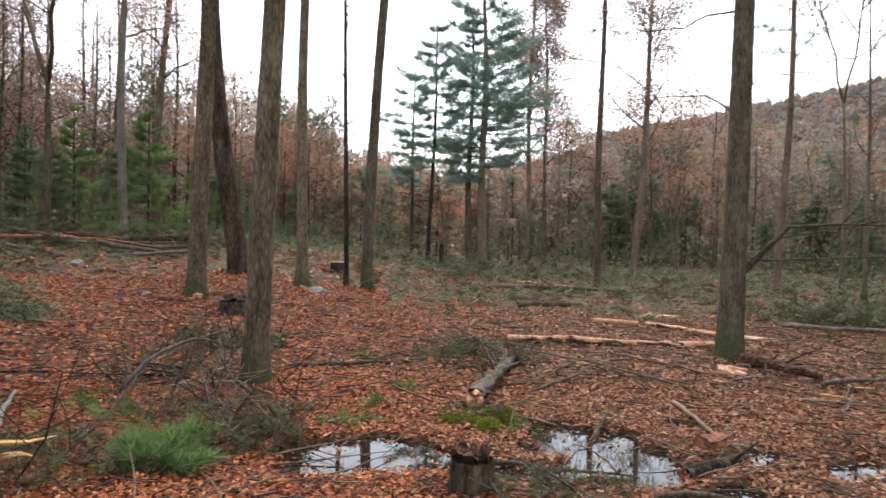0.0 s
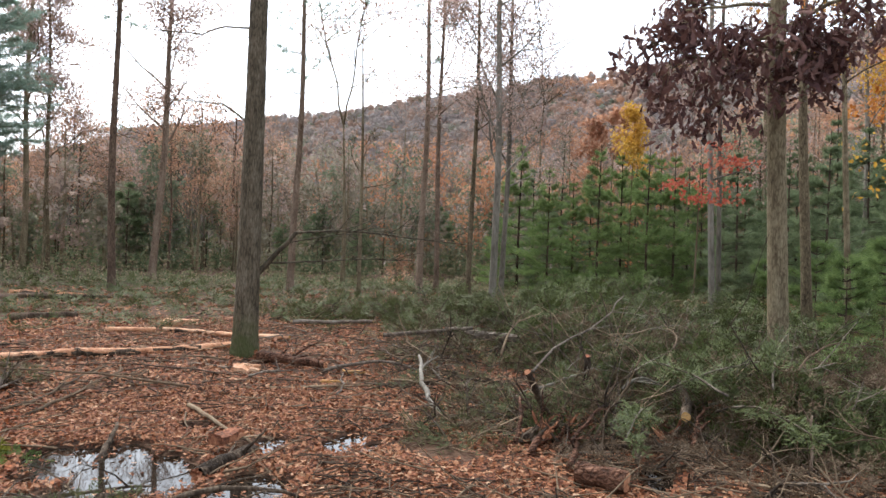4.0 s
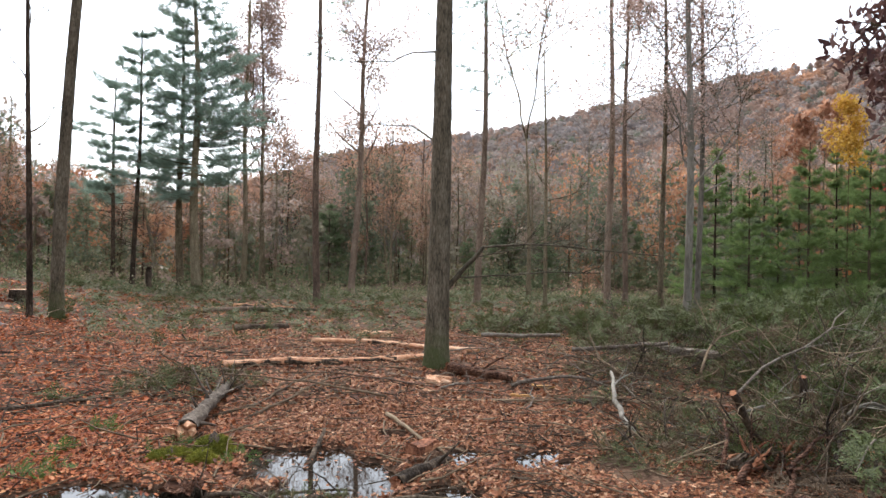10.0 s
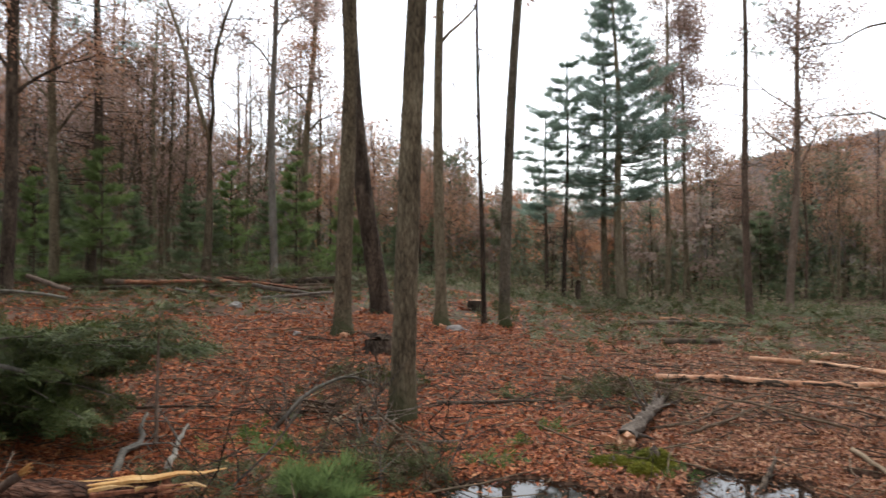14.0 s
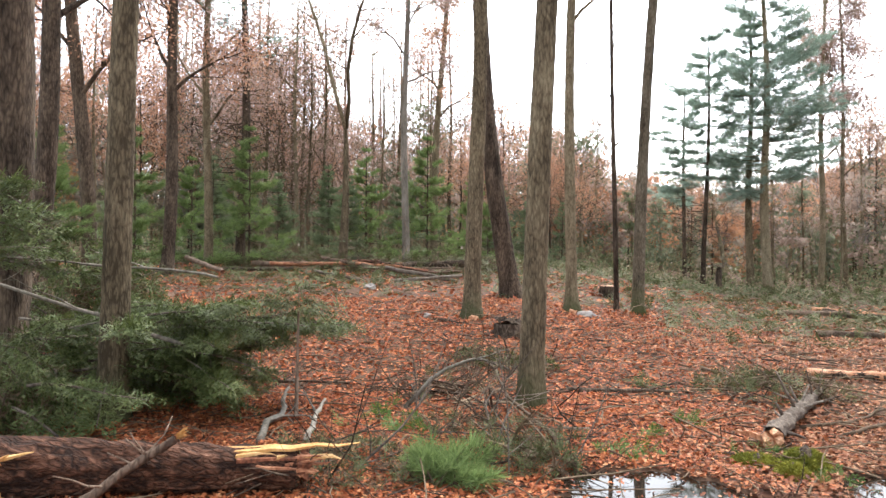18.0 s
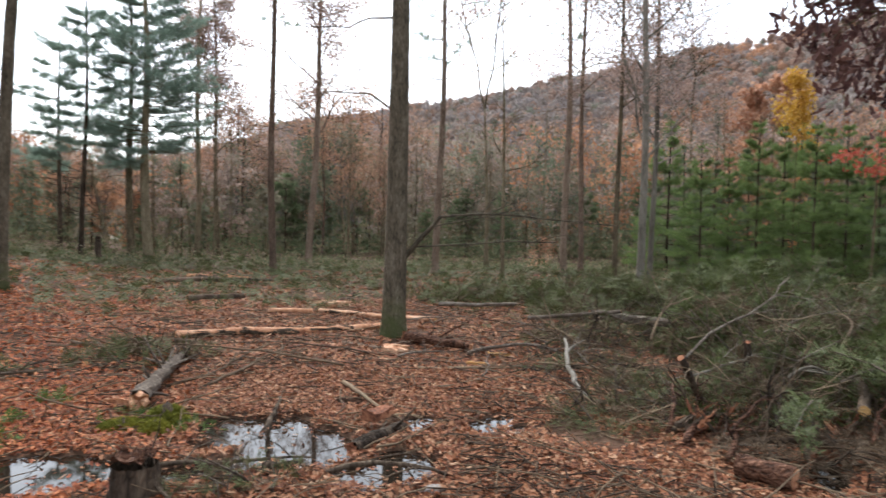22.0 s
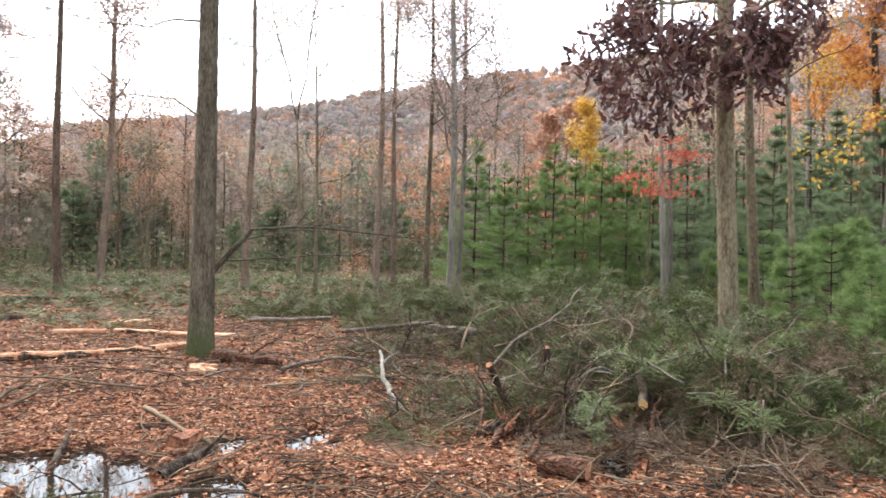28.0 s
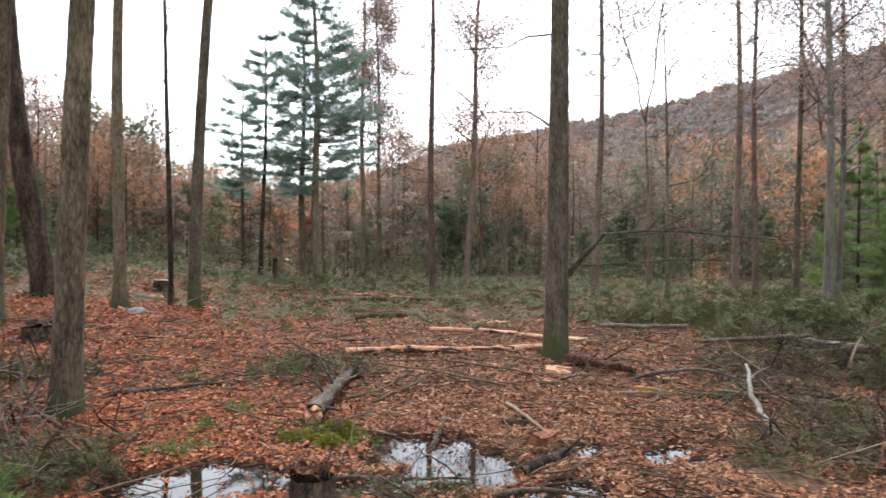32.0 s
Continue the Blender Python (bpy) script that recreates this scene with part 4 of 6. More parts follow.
# ---- the wood behind ----
def woods():
    kinds = []
    for i, (bark, leaf, h) in enumerate(((BARK_GREY, MAUVE, 16), (BARK_GREY, RUST, 15), (BARK_GREY, MAUVE, 17), (BARK_GREY, None, 15), (BARK_RED, RUST, 16), (BARK_PALE, None, 14))):
        kinds.append((broadleaf(0.0, 0.001, 0.24 + 0.02 * i, 0.01, bark, "slender tree in the wood behind the clearing", h, 3.5, 11, 3.4, leaf, 8, 0.115, 800 + i, sides=6, kids=4, name="woodland_tree", group="wood behind the clearing", steep=1.0, spread=0.42), []))
    rng = np.random.default_rng(90)
    n = 0
    while n < 190:
        az, r = (rng.uniform(-66, -7) if n < 100 else rng.uniform(-7, 85)), 35 + 42 * rng.random() ** 1.3
        if -9 < az < 6 and r < 42:
            continue
        tall = rng.uniform(0.75, 1.2) if az < -34 else rng.uniform(0.65, 1.0) if az < -20 else rng.uniform(0.35, 0.6) if az < -7 else rng.uniform(0.35, 0.55) if az < 60 else rng.uniform(0.6, 0.95)
        kinds[rng.integers(0, 6)][1].append((r * math.sin(radians(az)), r * math.cos(radians(az)), tall, rng.uniform(0, 6)))
        n += 1
    round_kinds = []
    for i, (bark, leaf) in enumerate(((BARK_DARK, RUST), (BARK_GREY, MAUVE), (BARK_DARK, RUST))):
        round_kinds.append((broadleaf(0.0, 0.001, 0.22, 0.01, bark, "round-crowned tree with rusty leaves", 9.5, 3.2, 13, 3.6, leaf, 9, 0.13, 850 + i, sides=6, name="rusty_tree", group="rusty trees in the wood", steep=0.75, spread=0.5), []))
    for i in range(46):
        az, r = (rng.uniform(-62, -9) if i < 42 else rng.uniform(-9, 3)), rng.uniform(34, 56)
        round_kinds[i % 3][1].append((r * math.sin(radians(az)), r * math.cos(radians(az)), rng.uniform(0.8, 1.25) if az < -34 else rng.uniform(0.6, 0.95) if az < -20 else rng.uniform(0.5, 0.75), rng.uniform(0, 6)))
    for i in range(50):
        az, r = rng.uniform(4, 64), rng.uniform(50, 92)
        round_kinds[i % 3][1].append((r * math.sin(radians(az)), r * math.cos(radians(az)), rng.uniform(0.7, 1.15), rng.uniform(0, 6)))
    for t, spots in round_kinds:
        stand(t, spots, "round-crowned tree with rusty leaves in the wood")
    for t, spots in kinds:
        stand(t, spots, "slender tree in the wood behind the clearing")


woods()


def far_wood():
    """The wood that closes the view between the trunks: stems, bare twigs, clumped crowns and scrub."""
    rng = np.random.default_rng(91)
    n = 1050
    deg, r = rng.uniform(-66, 86, n), 40 + 78 * rng.random(n) ** 1.1
    x, y = r * np.sin(np.radians(deg)), r * np.cos(np.radians(deg))
    z = land(x, y)
    west = smooth01((-6 - deg) / 10)
    tall = rng.uniform(0.5, 1.15, n) * (1.8 + 0.13 * r) * (1 + 0.1 * west) * np.where((deg > -9) & (deg < 8), 0.7, 1) * (1 + 0.25 * smooth01((deg - 55) / 12))
    patch = vnoise(x * 0.055 + 20, y * 0.055) + 0.55 * (rng.random(n) - 0.5)
    kind = np.select([patch > 0.78, patch > 0.58, patch > 0.36], [2, 1, 0], 4)
    kind[(rng.random(n) < 0.2) | ((r < 62) & (rng.random(n) < 0.3))] = 3
    kind[(deg > 57) & (rng.random(n) < 0.45)] = 3
    bare = (rng.random(n) < 0.42) & (kind != 3)
    stems, crowns = Mesh(), Mesh()
    broom = np.array([q for a in range(6) for q in ((-0.011, 0, 0), (0.011, 0, 0), (0.42 * math.cos(a * 1.05) * (0.4 + 0.12 * a), 1 - 0.05 * a, 0.42 * math.sin(a * 1.05) * (0.4 + 0.12 * a)))])
    broom_t = np.arange(18).reshape(6, 3)
    for i in range(n):
        h = tall[i]
        p, _ = bend((x[i], y[i], z[i] - 0.2), (rng.normal() * 0.05, rng.normal() * 0.05, 1), h * (1.15 if bare[i] else 0.95), 4, rng, 0.05)
        tube(stems, p, np.linspace(rng.uniform(0.07, 0.16), 0.02, 5), 4, caps=False)
        for j in range(4 if bare[i] else 2):
            k = rng.integers(1, 4)
            a = rng.uniform(0, 6.3)
            q, _ = bend(p[k] + (p[k + 1] - p[k]) * rng.random(), (math.cos(a), math.sin(a), rng.uniform(0.6, 1.6)), rng.uniform(0.15, 0.3) * h, 3, rng, 0.15)
            tube(stems, q, np.linspace(0.035, 0.01, 4), 3, caps=False)
        m = 46 if bare[i] else 12
        f = rng.uniform(0.9, 3.9, m)
        k = f.astype(int)
        o = p[k] + (p[k + 1] - p[k]) * (f - k)[:, None] + rng.normal(size=(m, 3)) * h * np.array((0.09, 0.09, 0.03))
        d = rng.normal(size=(m, 3)) * 0.6 + np.array((0, 0, 0.9))
        scatter(stems, broom, broom_t, o, frames_of(d, rng), rng.uniform(0.1, 0.22, m) * h, 1)
        # leaves in a few loose bunches round the upper stem
        m, per = (8, 22) if bare[i] else (20, 26)
        f = rng.uniform(0.1 if kind[i] == 3 else 0.18, 1.0, m)
        w = h * (0.2 * (1.15 - f) if kind[i] == 3 else 0.24 * np.sin(np.clip(f, 0.2, 0.96) * np.pi) ** 0.6)
        a = rng.uniform(0, 6.3, m)
        c = np.stack([p[2, 0] + w * np.cos(a) * rng.uniform(0.3, 1.1, m), p[2, 1] + w * np.sin(a) * rng.uniform(0.3, 1.1, m), z[i] + f * h], -1)
        pos = np.repeat(c, per, axis=0) + rng.normal(size=(m * per, 3)) * h * np.array((0.055, 0.055, 0.03))
        scatter(crowns, BLADE_V, BLADE_T, pos, frames_of(rng.normal(size=pos.shape), rng), rng.uniform(0.14, 0.36, len(pos)) * (0.85 + r[i] / 180), int(kind[i]))
    for i in range(260):
        a0, q0 = radians(rng.uniform(-6, 88)), rng.uniform(110, 290)
        px, py = q0 * math.sin(a0), q0 * math.cos(a0)
        p, _ = bend((px, py, land1(px, py) - 0.2), (rng.normal() * 0.05, rng.normal() * 0.05, 1), rng.uniform(8, 13), 3, rng, 0.04)
        tube(stems, p, np.linspace(rng.uniform(0.1, 0.2), 0.05, 4), 4, caps=False)
        scatter(stems, broom, broom_t, p[[2, 2, 3, 3, 3]], frames_of(rng.normal(size=(5, 3)) * 0.5 + np.array((0, 0, 1.0)), rng), rng.uniform(2.5, 4.5, 5), 1)
    tagged(part("far_wood_stems", stems, [BARK_GREY, FAR_TWIG]), "thin grey stems and bare twigs of the far wood", "trees", kind="stuff")
    tagged(part("far_wood_leaves", crowns, FAR_LEAVES), "rusty, brown and dull green crowns of the far wood", "leaves", kind="stuff")
    m = Mesh()
    n = 150000
    az, r = np.radians(rng.uniform(-68, 88, n)), 28 + 50 * rng.random(n) ** 1.3
    x, y = r * np.sin(az), r * np.cos(az)
    dens = vnoise(x * 0.25 + 50, y * 0.25) * 0.6 + vnoise(x * 0.7, y * 0.7) * 0.4
    h = (rng.random(n) ** 1.5) * (0.3 + 5.0 * dens) * (0.1 + 0.9 * smooth01((r - 30) / 12))
    keep = dens > 0.3
    pos = np.stack([x, y, land(x, y) + h], -1)[keep]
    scatter(m, BLADE_V, BLADE_T, pos, frames_of(rng.normal(size=pos.shape), rng), rng.uniform(0.06, 0.17, len(pos)) * (r[keep] / 36))
    tagged(part("undergrowth", m, [SCRUB]), "brown and green scrub under the far wood", "shrubs", kind="stuff")


far_wood()


def crown_shape(rng, fine):
    """A lumpy round crown one unit across its half width."""
    bm = bmesh.new()
    bmesh.ops.create_icosphere(bm, subdivisions=2 if fine else 1, radius=1)
    v = np.array([q.co for q in bm.verts])
    t = np.array([[q.index for q in f.verts] for f in bm.faces])
    bm.free()
    return v * (1 + 0.5 * (rng.random(len(v)) - 0.5))[:, None], t


def hill_wood():
    """Crowns of the wooded mountain, each a lumpy mass fringed with leaf faces."""
    rng = np.random.default_rng(92)
    n = 11500
    az, r = np.radians(np.where(np.arange(n) < 1300, rng.uniform(-72, -8, n), rng.uniform(-8, 90, n))), np.sqrt(rng.uniform(95 ** 2, 428 ** 2, n))
    x, y = r * np.sin(az), r * np.cos(az)
    z = land(x, y)
    tall, wide = rng.uniform(4.5, 9, n), rng.uniform(2.2, 4.6, n)
    # colour patches; beyond 200 m they shift to grey-mauve, as haze would
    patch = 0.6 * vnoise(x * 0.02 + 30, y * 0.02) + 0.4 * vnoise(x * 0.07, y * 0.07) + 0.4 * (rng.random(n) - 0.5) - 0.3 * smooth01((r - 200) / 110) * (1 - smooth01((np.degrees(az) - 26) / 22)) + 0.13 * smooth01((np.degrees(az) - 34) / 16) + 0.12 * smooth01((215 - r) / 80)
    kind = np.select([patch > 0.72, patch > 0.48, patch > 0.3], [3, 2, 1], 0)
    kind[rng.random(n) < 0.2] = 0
    kind[rng.random(n) < 0.06 + 0.14 * smooth01((240 - r) / 120)] = 4
    shapes = [[crown_shape(rng, f) for _ in range(5)] for f in (0, 1)]
    m = Mesh()
    for k, near, s in itertools.product(range(5), (0, 1), range(5)):
        q = np.flatnonzero((kind == k) & ((r < 230) == bool(near)) & (np.arange(n) % 5 == s))
        if not len(q):
            continue
        c = np.stack([x[q], y[q], z[q] + tall[q] * 0.55], -1)
        turn = rng.uniform(0, 6.3, len(q))
        fr = np.zeros((len(q), 3, 3))
        fr[:, 0, 0], fr[:, 0, 1], fr[:, 1, 0], fr[:, 1, 1] = np.cos(turn), -np.sin(turn), np.sin(turn), np.cos(turn)
        fr[:, 2, 2] = tall[q] * 0.55 / wide[q]
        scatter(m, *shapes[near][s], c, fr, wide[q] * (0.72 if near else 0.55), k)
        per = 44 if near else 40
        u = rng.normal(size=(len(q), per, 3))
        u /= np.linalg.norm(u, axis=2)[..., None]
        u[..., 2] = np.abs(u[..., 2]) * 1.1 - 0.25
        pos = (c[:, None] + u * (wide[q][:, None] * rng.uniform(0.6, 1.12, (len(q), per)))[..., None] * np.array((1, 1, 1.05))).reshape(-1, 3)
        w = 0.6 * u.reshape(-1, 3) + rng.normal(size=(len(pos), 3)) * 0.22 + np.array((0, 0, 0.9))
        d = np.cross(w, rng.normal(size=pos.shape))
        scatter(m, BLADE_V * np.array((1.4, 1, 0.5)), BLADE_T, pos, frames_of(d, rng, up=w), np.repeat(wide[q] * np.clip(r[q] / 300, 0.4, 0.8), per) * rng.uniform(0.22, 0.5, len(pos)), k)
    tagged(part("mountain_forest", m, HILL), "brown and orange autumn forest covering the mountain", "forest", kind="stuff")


hill_wood()


# ---- logs, stumps and stones ----
def cut_face(mesh, c, d, r, rng, jag=0.25, n=14, slot=0):
    """A torn end: a ragged cone of splinters over a disc."""
    d = unit(d)
    a = unit(np.cross(d, (0.3, 0.2, 1)))
    b = np.cross(d, a)
    v, t = [np.asarray(c) + d * r * 0.05], []
    for ring, f in ((0, 1.02), (1, 0.62)):
        for i in range(n):
            th = 2 * math.pi * i / n
            v.append(np.asarray(c) + (a * math.cos(th) + b * math.sin(th)) * r * f * rng.uniform(0.85, 1.08) + d * r * jag * rng.uniform(0.0, 1.6) * (1 if ring else 0.7))
    for i in range(n):
        k = (i + 1) % n
        t += [(1 + i, 1 + k, 1 + n + k), (1 + i, 1 + n + k, 1 + n + i), (0, 1 + n + i, 1 + n + k)]
    mesh.add(np.array(v), t, slot)


def log(p, q, r0, r1, bark, label, seed, name="fallen_log", wood=WOOD, jag=0.3, sag=0.0, stubs=0, z0=None, z1=None, sides=14, wander=0.08, group="", peeled=None):
    """A log on the ground from p to q with torn or sawn ends and stubs of branches."""
    rng = np.random.default_rng(seed)
    za, zb = (land1(*p) + r0 * 0.9 + 0.025 if z0 is None else z0), (land1(*q) + r1 * 0.9 + 0.025 if z1 is None else z1)
    a, b = np.array((*p, za)), np.array((*q, zb))
    t = thing(name, a, label, "log", group)
    L = np.linalg.norm(b - a)
    n = max(8, int(L / 0.12))
    f = np.linspace(0, 1, n)
    pts = (b - a)[None] * f[:, None]
    w = np.cumsum(rng.normal(size=(n, 3)) * wander * L / n ** 0.5 * 0.3, axis=0)
    w -= f[:, None] * w[-1]
    w[:, 2] *= 0.4
    pts = pts + w
    pts[:, 2] -= sag * 4 * f * (1 - f)
    rad = np.linspace(r0, r1, n)
    m = Mesh()
    tube(m, pts, rad, sides, rough=0.3, rng=rng, caps=False)
    part("bark", m, bark, t)
    for c, d, r, nm in ((pts[0], pts[0] - pts[1], r0, "cut_end"), (pts[-1], pts[-1] - pts[-2], r1, "cut_end")):
        e = Mesh()
        cut_face(e, c, d, r, rng, jag)
        part(nm, e, wood, t, "torn pale wood", smooth=False)
    if peeled:
        # strips of bark that still cling to a peeled stem
        for i in range(peeled):
            k = rng.integers(1, n - 4)
            s = rng.integers(2, 5)
            e = Mesh()
            tube(e, pts[k:k + s] + np.array((0, 0, -0.006)), rad[k:k + s] * 1.06, 9, rough=0.12, rng=rng, caps=False)
            part("bark_strip", e, BARK_DARK, t, "dark strip of clinging bark")
    for i in range(stubs):
        k = rng.integers(2, n - 2)
        e = Mesh()
        d = unit(rng.normal(size=3))
        d[2] = abs(d[2])
        s, _ = bend(pts[k], d, rng.uniform(0.15, 0.5), 3, rng, 0.1)
        tube(e, s, np.linspace(rad[k] * 0.3, rad[k] * 0.12, 4), 6)
        part("branch_stub", e, bark, t)
    return t


def splinter(mesh, p, q, w, h, rng, slot=0):
    """A long tapering sliver of split wood."""
    p, q = np.array(p, float), np.array(q, float)
    d = unit(q - p)
    s = unit(np.cross(d, (0, 0, 1))) * w / 2
    u = np.cross(s, d)
    u = unit(u) * h / 2
    n = 6
    v, t = [], []
    for i in range(n + 1):
        f = i / n
        c = p + (q - p) * f + rng.normal(size=3) * w * 0.12
        k = (1 - f ** 2 * 0.85) * rng.uniform(0.85, 1.1)
        v += [c - s * k - u * k, c + s * k - u * k, c + s * k + u * k * 0.6, c - s * k + u * k]
    for i in range(n):
        for j in range(4):
            a, b = 4 * i + j, 4 * i + (j + 1) % 4
            t += [(a, b, b + 4), (a, b + 4, a + 4)]
    t += [(0, 2, 1), (0, 3, 2), (4 * n, 4 * n + 1, 4 * n + 2), (4 * n, 4 * n + 2, 4 * n + 3)]
    mesh.add(np.array(v), t, slot)


def split_block(x, y, length, turn, label, seed, wood=WOOD_PALE, w=0.16, h=0.1, n=4, name="split_wood_block", lift=0.0):
    rng = np.random.default_rng(seed)
    t = thing(name, (x, y, land1(x, y) + lift), label, "wood")
    t.rotation_euler = (0, 0, radians(turn))
    for i in range(n):
        m = Mesh()
        o = rng.uniform(-0.3, 0.3) * w
        splinter(m, (-length / 2 * rng.uniform(0.8, 1), o, h * rng.uniform(0.3, 0.7)), (length / 2 * rng.uniform(0.7, 1), o + rng.normal() * 0.03, h * rng.uniform(0.3, 0.7)), w * rng.uniform(0.4, 0.8), h * rng.uniform(0.5, 0.9), rng)
        part("splinter", m, wood, t, smooth=False)
    return t


def big_log():
    t = log((-6.2, 2.13), (-2.7, 4.1), 0.24, 0.135, BARK_BROWN, "thick dark felled trunk with torn yellow splinters at its end", 41, sides=30, jag=0.5, wander=0.01, name="felled_trunk", wood=WOOD_RED)
    rng = np.random.default_rng(411)
    along, front = np.array((0.871, 0.491, 0)), np.array((0.491, -0.871, 0))
    end = np.array((-2.7, 4.1, land1(-2.7, 4.1) + 0.145)) - np.array(t.location)
    for i in range(11):
        # slivers lie round the torn end, the longest on top
        m = Mesh()
        th = radians((80, 62, 44, 26, 70, 52, 34, 14, -4, 8, 40)[i])
        s0, s1 = (-0.42, -0.4, -0.36, -0.28, -0.1, -0.2, -0.12, -0.08, -0.05, -0.02, 0.0)[i], (0.4, 0.3, 0.14, 0.12, 0.36, 0.2, 0.24, 0.2, 0.16, 0.22, 0.27)[i]
        rad = (0.15, 0.15, 0.15, 0.15, 0.12, 0.12, 0.11, 0.11, 0.1, 0.05, 0.06)[i]
        off = front * math.cos(th) * rad + np.array((0, 0, math.sin(th) * rad))
        splinter(m, end + along * (s0 + rng.uniform(-0.05, 0.05)) + off, end + along * s1 * rng.uniform(0.7, 1.05) + off * rng.uniform(0.6, 1.0) + rng.normal(size=3) * 0.02, 0.11 if i in (0, 4) else rng.uniform(0.025, 0.06), rng.uniform(0.015, 0.03), rng)
        part("splinter", m, WOOD if i in (0, 1, 4) else WOOD_RED, t, "long yellow sliver of split wood" if i in (0, 1, 4) else "torn reddish wood", smooth=False)
    for i in range(7):
        m = Mesh()
        a = np.array((-4.32 + rng.uniform(-0.15, 0.15), 3.02 + rng.uniform(-0.08, 0.03), 0.2 + rng.uniform(-0.1, 0.1))) - np.array(t.location)
        b = a + np.array((rng.uniform(0.1, 0.35), rng.uniform(0.02, 0.12), rng.uniform(-0.05, 0.08)))
        splinter(m, a, b, rng.uniform(0.03, 0.08), 0.03, rng)
        part("splinter", m, WOOD, t, "torn orange wood", smooth=False)


big_log()
log((-3.72, 3.3), (-3.25, 3.57), 0.032, 0.026, BARK_RED, "broken pale branch leaning on a felled trunk", 42, z0=0.03, z1=0.4, name="broken_branch", jag=2.5, sides=9, stubs=5, wander=0.25)
log((1.02, 10.55), (3.95, 10.05), 0.05, 0.055, WOOD_PALE, "long peeled orange log with dark strips of bark", 43, peeled=22, jag=0.5, name="peeled_log", wander=0.12, sides=12)
log((2.83, 12.95), (3.6, 12.7), 0.05, 0.045, WOOD_PALE, "slim peeled reddish log lying in the leaves", 44, wood=WOOD_PALE)
log((3.8, 12.9), (5.3, 10.9), 0.035, 0.04, WOOD_PALE, "slim peeled log behind the mossy tree", 45, peeled=3, name="peeled_log")
split_block(4.35, 13.6, 0.8, 10, "split orange block of wood", 46, WOOD_PALE, 0.3, 0.16, 5)
split_block(3.53, 8.4, 0.36, -25, "pale orange split block at a tree's foot", 47, WOOD_PALE, 0.14, 0.13, 5)
split_block(4.75, 7.75, 0.35, -25, "pale sliver of split wood", 471, WOOD, 0.08, 0.05, 2)
split_block(4.2, 7.3, 0.4, -30, "pale sliver of split wood in the leaves", 472, WOOD, 0.06, 0.04, 2)
log((3.98, 9.05), (4.5, 8.15), 0.075, 0.045, BARK_BROWN, "dark rotten log beside a mossy tree", 48, stubs=4, wood=WOOD_RED, jag=0.8, wander=0.2)
log((0.33, 6.42), (1.0, 9.1), 0.085, 0.035, BARK_LOG, "dark grey log with a torn orange end and twigs", 49, stubs=16, jag=1.2, wood=WOOD_PALE, sides=18)
split_block(0.2, 6.55, 0.4, 135, "pale torn strip beside a grey log", 491, WOOD_PALE, 0.07, 0.06, 3, lift=0.06)
log((2.4, 22.2), (4.1, 21.55), 0.08, 0.06, WOOD_RED, "split orange log across the clearing", 50, peeled=6, name="peeled_log")
log((1.4, 21.0), (3.4, 21.9), 0.07, 0.06, BARK_RED, "reddish log across the clearing", 51)
log((2.7, 21.0), (4.6, 20.6), 0.08, 0.05, BARK_DARK, "dark log among cut boughs", 52)
log((1.7, 15.6), (2.9, 15.8), 0.07, 0.06, BARK_DARK, "dark rotten log in the leaves", 53, wood=WOOD_RED)
log((7.0, 8.75), (7.95, 7.75), 0.09, 0.06, BARK_LOG, "grey weathered log on top of the brush", 54, z0=0.32, z1=0.26, stubs=3, wood=WOOD_PALE)
log((5.9, 8.95), (7.2, 8.3), 0.032, 0.028, BARK_LOG, "grey branch in the brush", 55, z0=0.3, z1=0.42, name="fallen_branch")
log((5.85, 11.9), (7.1, 11.1), 0.04, 0.03, BARK_LOG, "pale log behind the brush", 56, z0=0.2, z1=0.25)
log((3.84, 3.2), (3.98, 2.88), 0.08, 0.07, BARK_BROWN, "short cut log in the leaves", 57, jag=0.1, wood=WOOD_RED, sides=18)
log((8.6, 5.0), (11.2, 3.6), 0.14, 0.12, BARK_DARK, "dark log behind an oak", 58)
log((7.2, 4.75), (8.8, 4.1), 0.07, 0.06, BARK_LOG, "pale log at the oak's foot", 59, z0=0.25, z1=0.2)
log((4.9, 4.4), (4.29, 4.17), 0.034, 0.028, BARK_DARK, "sawn leaning hemlock stem", 60, z0=0.0, z1=0.6, name="cut_stem", jag=0.1, wood=WOOD_RED, sides=10)
log((5.66, 4.72), (5.54, 4.57), 0.035, 0.034, BARK_DARK, "sawn upright stem in the brush", 61, z0=0.0, z1=0.6, name="cut_stem", jag=0.1, wood=WOOD_RED, sides=10)
log((6.3, 4.0), (5.33, 3.3), 0.04, 0.042, BARK_DARK, "stem end sawn to a pale disc", 62, z0=0.38, z1=0.27, jag=0.06, name="cut_stem", wood=WOOD)


def root_ball(x, y, label, seed):
    """Torn upright wood where a stem was wrenched off."""
    rng = np.random.default_rng(seed)
    t = thing("torn_stump", (x, y, land1(x, y)), label, "stump")
    for i in range(26):
        m = Mesh()
        a = rng.uniform(0, 6.3)
        p = np.array((rng.normal() * 0.16, rng.normal() * 0.12, rng.uniform(0, 0.12)))
        splinter(m, p, p + np.array((math.cos(a) * 0.2, math.sin(a) * 0.16, rng.uniform(0.05, 0.22))), rng.uniform(0.025, 0.06), rng.uniform(0.02, 0.04), rng)
        part("splinter", m, (WOOD_RED, BARK_BROWN, BARK_DARK, WOOD_RED)[i % 4], t, smooth=False)


root_ball(4.4, 4.0, "torn orange and brown stump under the brush", 901)
root_ball(5.35, 3.45, "dark torn stump under the brush", 902)


